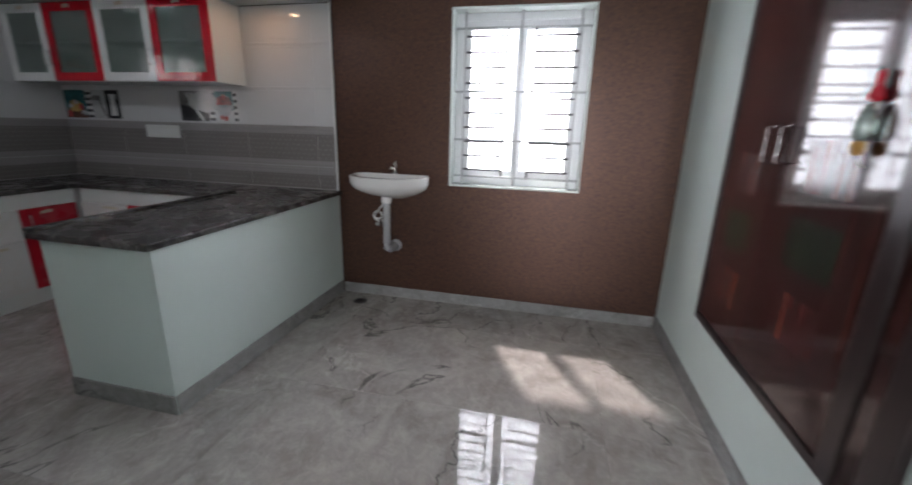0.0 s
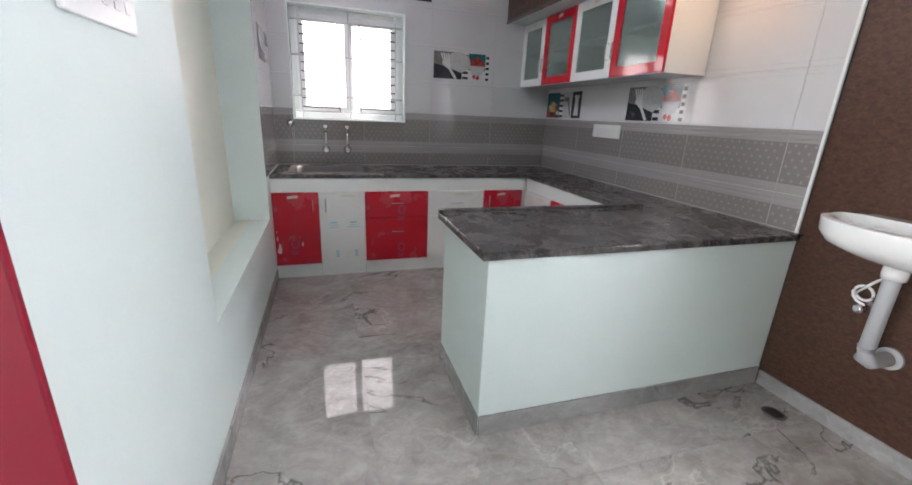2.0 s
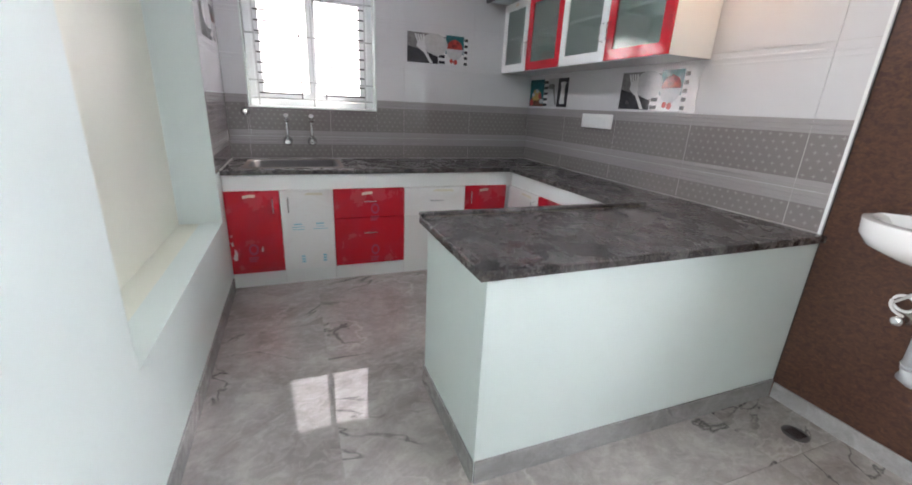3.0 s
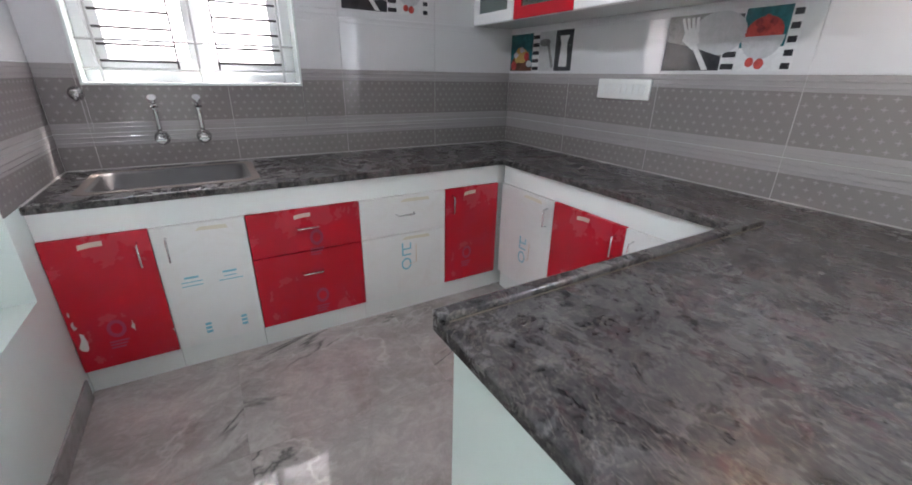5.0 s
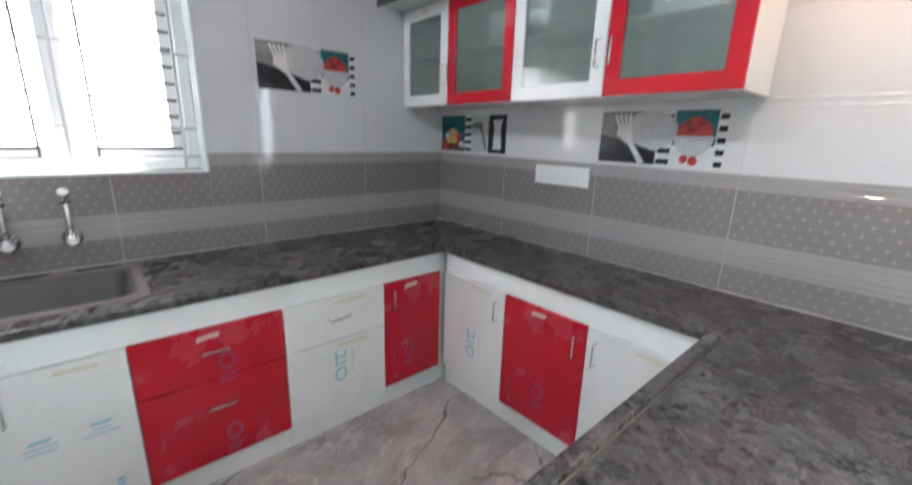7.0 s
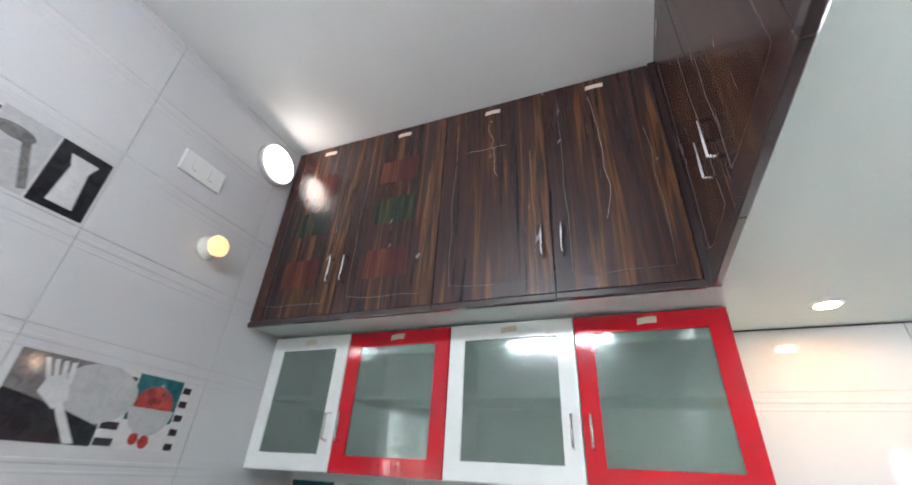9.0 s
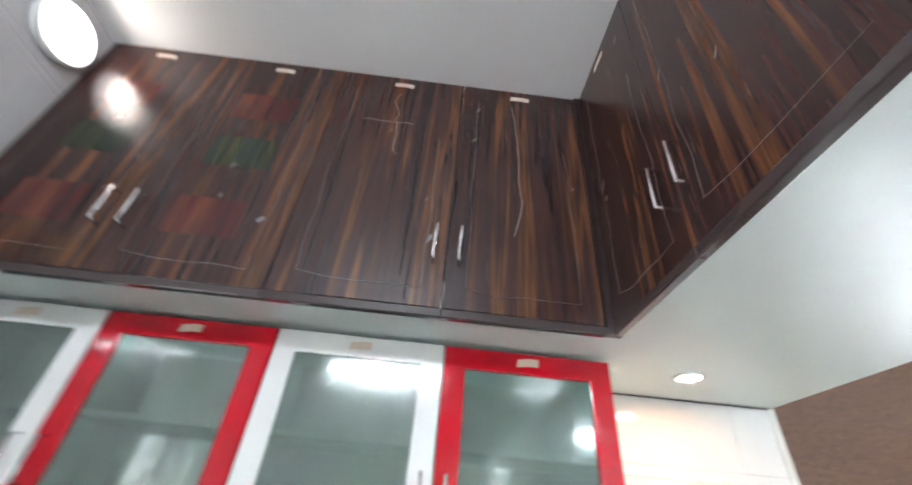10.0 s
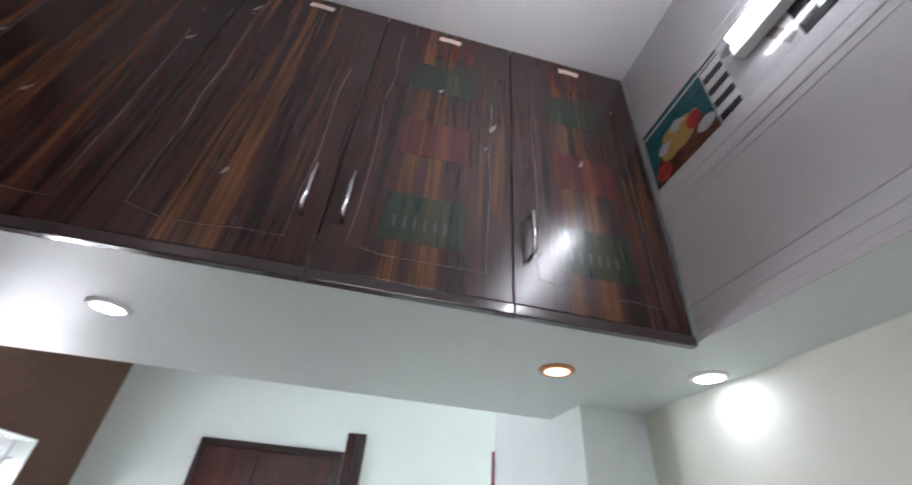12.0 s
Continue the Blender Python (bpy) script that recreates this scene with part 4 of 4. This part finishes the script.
part("frame", bm, DARK_EDGE, wardrobe, "dark brown frame")
part("body", boxed(0.03, 0.19, WY0 + 0.07, WY1 - 0.03, WZ0 + 0.035, WZ1 - 0.05), DARK_EDGE, wardrobe)
for a, b, hy in ((-1.165, WY1 - 0.031, -1.12), (WY0 + 0.071, -1.166, -1.215)):
    d = part("door", boxed(-0.012, 0.008, a + 0.001, b - 0.001, WZ0 + 0.037, WZ1 - 0.052, 0.002), MAHOGANY, wardrobe)
    bm = bmesh.new()
    tube(bm, ((-0.012, hy, 1.215), (-0.045, hy, 1.219), (-0.045, hy, 1.336), (-0.012, hy, 1.34)), 0.005, 8)
    part("handle", bm, CHROME, d, "chrome bow handle")
    w = b - a
    for v, material in ((0.18, RED_PRINT), (0.42, GREEN_PRINT), (0.66, RED_PRINT)):
        v += 0.06 * (hy < -1.2)
        part("faded_print", boxed(-0.0127, -0.0121, a + w * 0.25, a + w * 0.70, WZ0 + v, WZ0 + v + 0.16), material, d, "large faded print on the film")
packet = thing("hanging_packet", (X_E - 0.016, -1.59, 1.325), "clear packet with amber filling on the glossy dark wardrobe", "packet")
bm = bmesh.new()
tube(bm, ((0.0, 0, 0.19), (-0.004, 0.002, 0.10), (-0.008, 0, 0.04)), 0.002, 6)
part("string", bm, TAPE, packet)
bm = bmesh.new()
lathe(bm, ((0.004, 0.20), (0.012, 0.185), (0.010, 0.15), (0.020, 0.125), (0.022, 0.105), (0.008, 0.095)), (-0.014, 0, 0), "z", 12)
part("ribbon", bm, RED, packet, "bright red ribbon")
bm = bmesh.new()
lathe(bm, ((0.008, 0.09), (0.022, 0.06), (0.030, 0.02), (0.028, -0.02), (0.018, -0.035)), (-0.026, 0, 0), "z", 14)
part("bag", bm, GLASS, packet, "crumpled clear plastic bag")
bm = bmesh.new()
lathe(bm, ((0.006, -0.036), (0.020, -0.040), (0.022, -0.065), (0.012, -0.085)), (-0.026, 0, 0), "z", 14)
part("filling", bm, mat("amber_filling", (0.45, 0.24, 0.05), 0.3), packet, "amber filling")
bm = bmesh.new()
tube(bm, ((-0.02, 0, -0.084), (-0.018, -0.01, -0.11), (-0.016, -0.03, -0.125)), 0.003, 6)
part("tassel", bm, TAPE, packet)
packet.scale = (0.72, 0.72, 0.72)
post = thing("door_frame", (X_E, -1.93, 0), "dark brown timber door frame on the mint wall", "door frame")
part("post", boxed(-0.03, 0.0, -0.03, 0.05, 0, 2.4, 0.003), DARK_EDGE, post)
part("panel", boxed(-0.012, 0.0, 0.051, 0.125, 0, 2.4, 0.003), MAHOGANY, post)


# ---- tiles of the walls ----
TH = 0.004
mesh_of = {}


def ridge(bm, x0, x1, a, b, out):
    """A moulded strip with sloping sides, proud of the tile."""
    s = min(out * 1.6, (b - a) * 0.4)
    vs = [[bm.verts.new((x, y, z)) for y, z in ((-TH, a), (-TH - out, a + s), (-TH - out, b - s), (-TH, b))] for x in (x0, x1)]
    for k in range(3):
        bm.faces.new((vs[0][k], vs[0][k + 1], vs[1][k + 1], vs[1][k]))
    bm.faces.new(vs[0]), bm.faces.new(vs[1][::-1])


def tile_mesh(w, v0, v1, kind):
    """A glazed tile seen from -y: moulded borders, stars on the taupe ones. v runs over the tile's height of 0.30."""
    key = (round(w, 3), round(v0, 3), round(v1, 3), kind)
    if key in mesh_of:
        return mesh_of[key]
    bm = bmesh.new()
    g_ = 0.0009
    box(bm, g_, w - g_, -TH, 0, v0 + g_, v1 - g_)
    count = [(len(bm.faces), 0)]
    if kind == "dark":
        bands = ((0.0, 0.045, 0.0006), (0.018, 0.026, 0.0016), (0.240, 0.30, 0.0006), (0.252, 0.260, 0.0018), (0.272, 0.284, 0.002))
    else:
        bands = ((0.238, 0.247, 0.0006), (0.262, 0.276, 0.0010))
    for a, b, out in bands:
        a, b = max(a, v0 + g_), min(b, v1 - g_)
        if b - a > 0.003:
            ridge(bm, g_, w - g_, a, b, out * 1.5)
    count.append((len(bm.faces), 1))
    if kind == "dark":
        p = 0.044
        for j in range(6):
            z = 0.062 + j * p * 0.75
            if z > 0.235 or z < v0 + 0.015 or z > v1 - 0.015:
                continue
            for i in range(int(w / p) + 1):
                x = 0.02 + i * p + (p / 2 if j % 2 else 0)
                if x > w - 0.016:
                    continue
                vs = [bm.verts.new((x + r_ * math.cos(q * math.pi / 4), -TH - 0.0004, z + r_ * math.sin(q * math.pi / 4))) for q, r_ in ((0, 0.012), (1, 0.0035), (2, 0.012), (3, 0.0035), (4, 0.012), (5, 0.0035), (6, 0.012), (7, 0.0035))]
                bm.faces.new(vs)
    count.append((len(bm.faces), 2))
    start = 0
    bm.faces.ensure_lookup_table()
    for end, idx in count:
        for q in range(start, end):
            bm.faces[q].material_index = idx
        start = end
    bmesh.ops.recalc_face_normals(bm, faces=bm.faces)
    me = bpy.data.meshes.new("wall_tile")
    bm.to_mesh(me)
    bm.free()
    for q in ((TILE_DARK, TILE_BORDER, STAR) if kind == "dark" else (TILE_WHITE, TILE_WHITE, STAR)):
        me.materials.append(q)
    mesh_of[key] = me
    return me


ROWS = [(0.69, "dark"), (0.99, "dark")] + [(1.29 + 0.3 * k, "white") for k in range(6)]


def tile_field(parent, place, u_lo, u_hi, first, z_lo, z_hi, hole=None):
    """place(u) gives the pose of a tile whose lower left corner is at u along the wall and z = 0."""
    u = first
    while u < u_hi - 0.004:
        a, b = max(u, u_lo), min(u + 0.6, u_hi)
        for zt, kind in ROWS:
            c, d = max(zt, z_lo), min(zt + 0.3, z_hi)
            if d - c < 0.01 or b - a < 0.01:
                continue
            rects = [(a, b, c, d)]
            if hole and a < hole[1] and b > hole[0] and c < hole[3] and d > hole[2]:
                h0, h1, h2, h3 = hole
                rects = [(a, h0, c, d), (h1, b, c, d), (max(a, h0), min(b, h1), c, h2), (max(a, h0), min(b, h1), h3, d)]
            for p, q, r_, s in rects:
                if q - p < 0.006 or s - r_ < 0.006:
                    continue
                ob = new("wall_tile", tile_mesh(q - p, r_ - zt, s - zt, kind))
                ob.parent = parent
                ob.matrix_basis = place(p) @ pose(0, 0, zt)
        u += 0.6


def decor(parent, m, style, wide=0.6):
    """Printed picture tile: flat shapes on a glazed tile, 0.6 wide and 0.235 high."""
    y = -TH - 0.0004

    def flat(name, pts, material, lift=0):
        bm = bmesh.new()
        bm.faces.new([bm.verts.new((p[0], y - 0.0003 * lift, p[1])) for p in pts])
        ob = part(name, bm, material, base)
        return ob

    def disc(cx, cz, rx, rz, a0=0, a1=360, n__=20):
        return [(cx + rx * math.cos(radians(a0 + (a1 - a0) * k / n__)), cz + rz * math.sin(radians(a0 + (a1 - a0) * k / n__))) for k in range(n__ + (0 if a1 - a0 >= 360 else 1))]

    base = part("picture_print", boxed(0.003, 0.597, y + 0.0002, y + 0.0004, 0.004, 0.234), PRINT["white"], parent, "printed kitchen picture on a glossy tile")
    base.matrix_basis = m @ Matrix.Diagonal((wide / 0.6, 1, 1, 1))
    if style == "fork":
        flat("grey_ground", [(0.004, 0.006), (0.30, 0.006), (0.30, 0.232), (0.004, 0.232)], PRINT["grey"], 1)
        flat("plate", disc(0.26, 0.15, 0.13, 0.085), PRINT["pale"], 2)
        flat("shade", [(0.004, 0.006), (0.30, 0.006), (0.30, 0.06), (0.16, 0.10), (0.004, 0.13)], PRINT["black"], 3)
        flat("fork_handle", [(0.15, 0.10), (0.17, 0.11), (0.25, 0.01), (0.22, 0.008)], PRINT["white"], 4)
        flat("fork_head", [(0.09, 0.13), (0.15, 0.09), (0.18, 0.12), (0.16, 0.17), (0.13, 0.18), (0.10, 0.17)], PRINT["white"], 4)
        for k in range(4):
            flat("fork_tine", [(0.070 + k * 0.025, 0.218), (0.084 + k * 0.025, 0.221), (0.112 + k * 0.019, 0.16), (0.098 + k * 0.019, 0.16)], PRINT["white"], 5)
        flat("teal_ground", [(0.37, 0.09), (0.55, 0.09), (0.55, 0.232), (0.37, 0.232)], PRINT["teal"], 1)
        flat("bowl", disc(0.46, 0.13, 0.085, 0.085, 180, 360), PRINT["pale"], 3)
        flat("cherries", disc(0.46, 0.14, 0.076, 0.060), PRINT["red"], 2)
        for k, (cx, cz) in enumerate(((0.405, 0.150), (0.432, 0.178), (0.462, 0.190), (0.490, 0.176), (0.515, 0.150), (0.445, 0.155), (0.478, 0.158))):
            flat("cherry", disc(cx, cz, 0.016, 0.015, n__=10), PRINT["dark_red" if k % 2 else "red"], 6 + k)
        flat("cherry", disc(0.47, 0.03, 0.02, 0.02), PRINT["red"], 4)
        flat("cherry", disc(0.43, 0.036, 0.018, 0.018), PRINT["red"], 5)
        cols = ((0.305, 0.365), (0.556, 0.59))
    else:
        flat("teal_ground", [(0.004, 0.006), (0.235, 0.006), (0.235, 0.232), (0.004, 0.232)], PRINT["teal"], 1)
        flat("dish", disc(0.12, 0.06, 0.10, 0.045), PRINT["brown"], 2)
        flat("fruit", disc(0.13, 0.10, 0.055, 0.045), PRINT["yellow"], 3)
        flat("fruit", disc(0.085, 0.085, 0.035, 0.03), PRINT["yellow"], 4)
        for k, (cx, cz, a0) in enumerate(((0.075, 0.105, 30), (0.10, 0.13, 70), (0.135, 0.135, 100), (0.165, 0.115, 150))):
            flat("fruit_slice", disc(cx, cz, 0.032, 0.020, a0, a0 + 230, 9), PRINT["yellow" if k % 2 else "pale"], 5 + k)
        flat("fruit", disc(0.178, 0.095, 0.024, 0.026), PRINT["red"], 9)
        flat("fruit", disc(0.205, 0.05, 0.028, 0.020), PRINT["pale"], 6)
        flat("fruit", disc(0.045, 0.04, 0.03, 0.028), PRINT["red"], 5)
        flat("table_shade", [(0.004, 0.006), (0.235, 0.006), (0.235, 0.030), (0.004, 0.020)], PRINT["brown"], 4)
        flat("grey_ground", [(0.30, 0.006), (0.44, 0.006), (0.44, 0.232), (0.30, 0.232)], PRINT["pale"], 1)
        flat("spoon", disc(0.35, 0.17, 0.05, 0.022), PRINT["grey"], 2)
        flat("spoon_handle", [(0.37, 0.16), (0.39, 0.17), (0.44, 0.03), (0.42, 0.02)], PRINT["grey"], 3)
        flat("dark_ground", [(0.445, 0.006), (0.592, 0.006), (0.592, 0.232), (0.445, 0.232)], PRINT["black"], 1)
        flat("jug", [(0.485, 0.03), (0.555, 0.03), (0.545, 0.16), (0.56, 0.20), (0.48, 0.20), (0.495, 0.16)], PRINT["white"], 2)
        cols = ((0.238, 0.298),)
    for c0, c1 in cols:
        for k in range(5):
            z = 0.01 + k * 0.046
            flat("stripe", [(c0, z), (c1, z), (c1, z + 0.022), (c0, z + 0.022)], PRINT["black"], 1)


def printed(name, c):
    m = mat(name, c, 0.1)
    n_ = Net(m)
    n_.color(n_.mix(n_.ramp(n_.noise(28, 6, 0.7, None, 0.8), (0.35, 0.0), (0.65, 1.0)), tuple(v * (0.86 if c[0] > 0.45 else 0.6) for v in c), tuple(min(0.8, v * (1.05 if c[0] > 0.45 else 1.25)) for v in c)))
    return m


PRINT = {k: printed("print_" + k, c) for k, c in dict(white=(0.68, 0.68, 0.68), grey=(0.20, 0.19, 0.19), pale=(0.50, 0.50, 0.51), black=(0.025, 0.025, 0.03),
                                                      teal=(0.02, 0.13, 0.15), red=(0.45, 0.06, 0.05), dark_red=(0.26, 0.035, 0.035), yellow=(0.50, 0.33, 0.10), brown=(0.13, 0.05, 0.03)).items()}


def on_north(u):
    return pose(u, 0, 0)


def on_west(u):
    return pose(X_W, u, 0, 0, 0, 90)


def on_south(u):
    return pose(-u, Y_S, 0, 0, 0, 180)


tile_field(wall_north_kitchen, on_north, X_W + TH, -0.012, X_W, TOP, Z_C)
tile_field(wall_west, on_west, Y_S + TH, -TH, -3.0, TOP, Z_C, (KW[0], KW[1], KW[2], KW[3]))
tile_field(wall_south, on_south, -NICHE[0], -X_W - TH, 0.76, TOP, Z_S)
tile_field(wall_south, on_south, 0.775, -X_W - TH, 0.76, Z_S, Z_C)
decor(wall_north_kitchen, on_north(X_W + 0.01) @ pose(0, 0, 1.298), "fruit")
decor(wall_north_kitchen, on_north(-1.36) @ pose(0, 0, 1.298), "fork", 0.54)
decor(wall_west, on_west(-1.18) @ pose(0, 0, 1.595), "fork", 0.54)
decor(wall_west, on_west(-1.80) @ pose(0, 0, 2.195), "fruit")
decor(wall_south, on_south(0.78) @ pose(0, 0, 2.53), "fruit")
decor(wall_south, on_south(1.955) @ pose(0, 0, 1.595), "fork")

# trims
setting("joint_line", boxed(-0.716, -0.002, -0.0085, -0.0045, Z_S - 0.006, Z_S - 0.0005), DARK_EDGE, "thin dark open joint under the slab", "trim")
PALE_SEAL = mat("pale_sealant", (0.46, 0.44, 0.42), 0.6)
for k in range(5):
    if k < 4:
        u = X_W + 0.6 + 0.6 * k
        setting("grout_line", boxed(u - 0.0014, u + 0.0014, -TH - 0.0004, -0.0002, TOP + 0.007, 1.289), PALE_SEAL, "", "trim")
    u = -0.6 * (k + 1)
    if u > Y_S:
        setting("grout_line", boxed(X_W + 0.0002, X_W + TH + 0.0004, u - 0.0014, u + 0.0014, TOP + 0.007, KW[2] - 0.015 if KW[0] < u < KW[1] else 1.289), PALE_SEAL, "", "trim")
setting("sealant_line", boxed(X_W + 0.012, -0.001, -0.011, -0.0042, TOP + 0.0005, TOP + 0.0045), PALE_SEAL, "", "trim")
setting("sealant_line", boxed(X_W + 0.0042, X_W + 0.011, Y_S + 0.012, -0.012, TOP + 0.0005, TOP + 0.0045), PALE_SEAL, "", "trim")
setting("sealant_line", boxed(X_W + 0.012, X_F, Y_S + 0.0042, Y_S + 0.011, TOP + 0.0005, TOP + 0.0045), PALE_SEAL, "", "trim")
setting("tile_edge_trim", boxed(-0.012, 0.0, -0.014, 0.0, TOP + 0.001, Z_S - 0.001), WHITE_GLOSS, "thin white trim at the tiles' edge", "trim")
setting("brown_panel_edge", boxed(0.001, 0.004, -0.004, -0.0005, 0.1, Z_C), mat("trim_black", (0.02, 0.02, 0.02), 0.5), "", "trim")


def skirting(x0, x1, y0, y1, high=0.095):
    setting("baseboard", boxed(x0, x1, y0, y1, 0.0, high, 0.002), SKIRT, "grey stone tile skirting", "baseboard")


skirting(0.012, X_E - 0.012, -0.010, -0.0005, 0.08)
skirting(0.0005, 0.010, PY, -0.012)
skirting(PX, 0.0, PY - 0.010, PY - 0.0005)
skirting(X_E - 0.010, X_E - 0.0005, Y_BACK, -0.012)
skirting(X_F + 0.02, 0.65, Y_S + 0.0005, Y_S + 0.010)

# ---- outside ----
setting("ground", boxed(-60, 60, -60, 60, -3.6, -3.4), mat("pale_ground", (0.35, 0.33, 0.30), 0.9), "pale dusty ground outside", "ground")
HAZE = emit("bright_hazy_sky", (0.98, 0.96, 1.0), 0.85)
PEACH_HAZE = emit("warm_hazy_sky", (1.0, 0.88, 0.78), 0.46)
setting("backdrop", boxed(-3.0, 5.0, 2.6, 2.61, -3.0, 6.0), HAZE, "plain bright hazy sky", "backdrop").visible_shadow = False
setting("backdrop", boxed(-5.2, -5.19, -6.0, 2.4, -3.0, 6.0), PEACH_HAZE, "plain bright hazy sky", "backdrop").visible_shadow = False

# glowing sheet added behind the invented opening of the back wall
setting("backdrop", boxed(-3.0, 6.0, -8.01, -8.0, -3.0, 6.0), HAZE, "plain bright hazy sky", "backdrop").visible_shadow = False

# ---- floor tiles ----
def floor_tile_mesh(w, d):
    key = ("floor", round(w, 3), round(d, 3))
    if key not in mesh_of:
        bm = bmesh.new()
        g_ = 0.0007
        box(bm, g_, w - g_, g_, d - g_, -0.004, 0.0)
        bmesh.ops.recalc_face_normals(bm, faces=bm.faces)
        me = bpy.data.meshes.new("floor_tile")
        bm.to_mesh(me)
        bm.free()
        me.materials.append(FLOOR)
        mesh_of[key] = me
    return mesh_of[key]


fx = -2.90
while fx < X_E:
    fy = 0.4 - 9 * 0.8
    while fy < 0.0:
        a, b = max(fx, X_W), min(fx + 1.6, X_E)
        c, d = max(fy, Y_BACK), min(fy + 0.8, 0.0)
        if b - a > 0.01 and d - c > 0.01 and not (b < 0.6 and d < Y_S - 0.2):
            ob = new("floor_tile", floor_tile_mesh(b - a, d - c))
            ob.parent = floor
            ob.location = (a, c, 0)
        fy += 0.8
    fx += 1.6
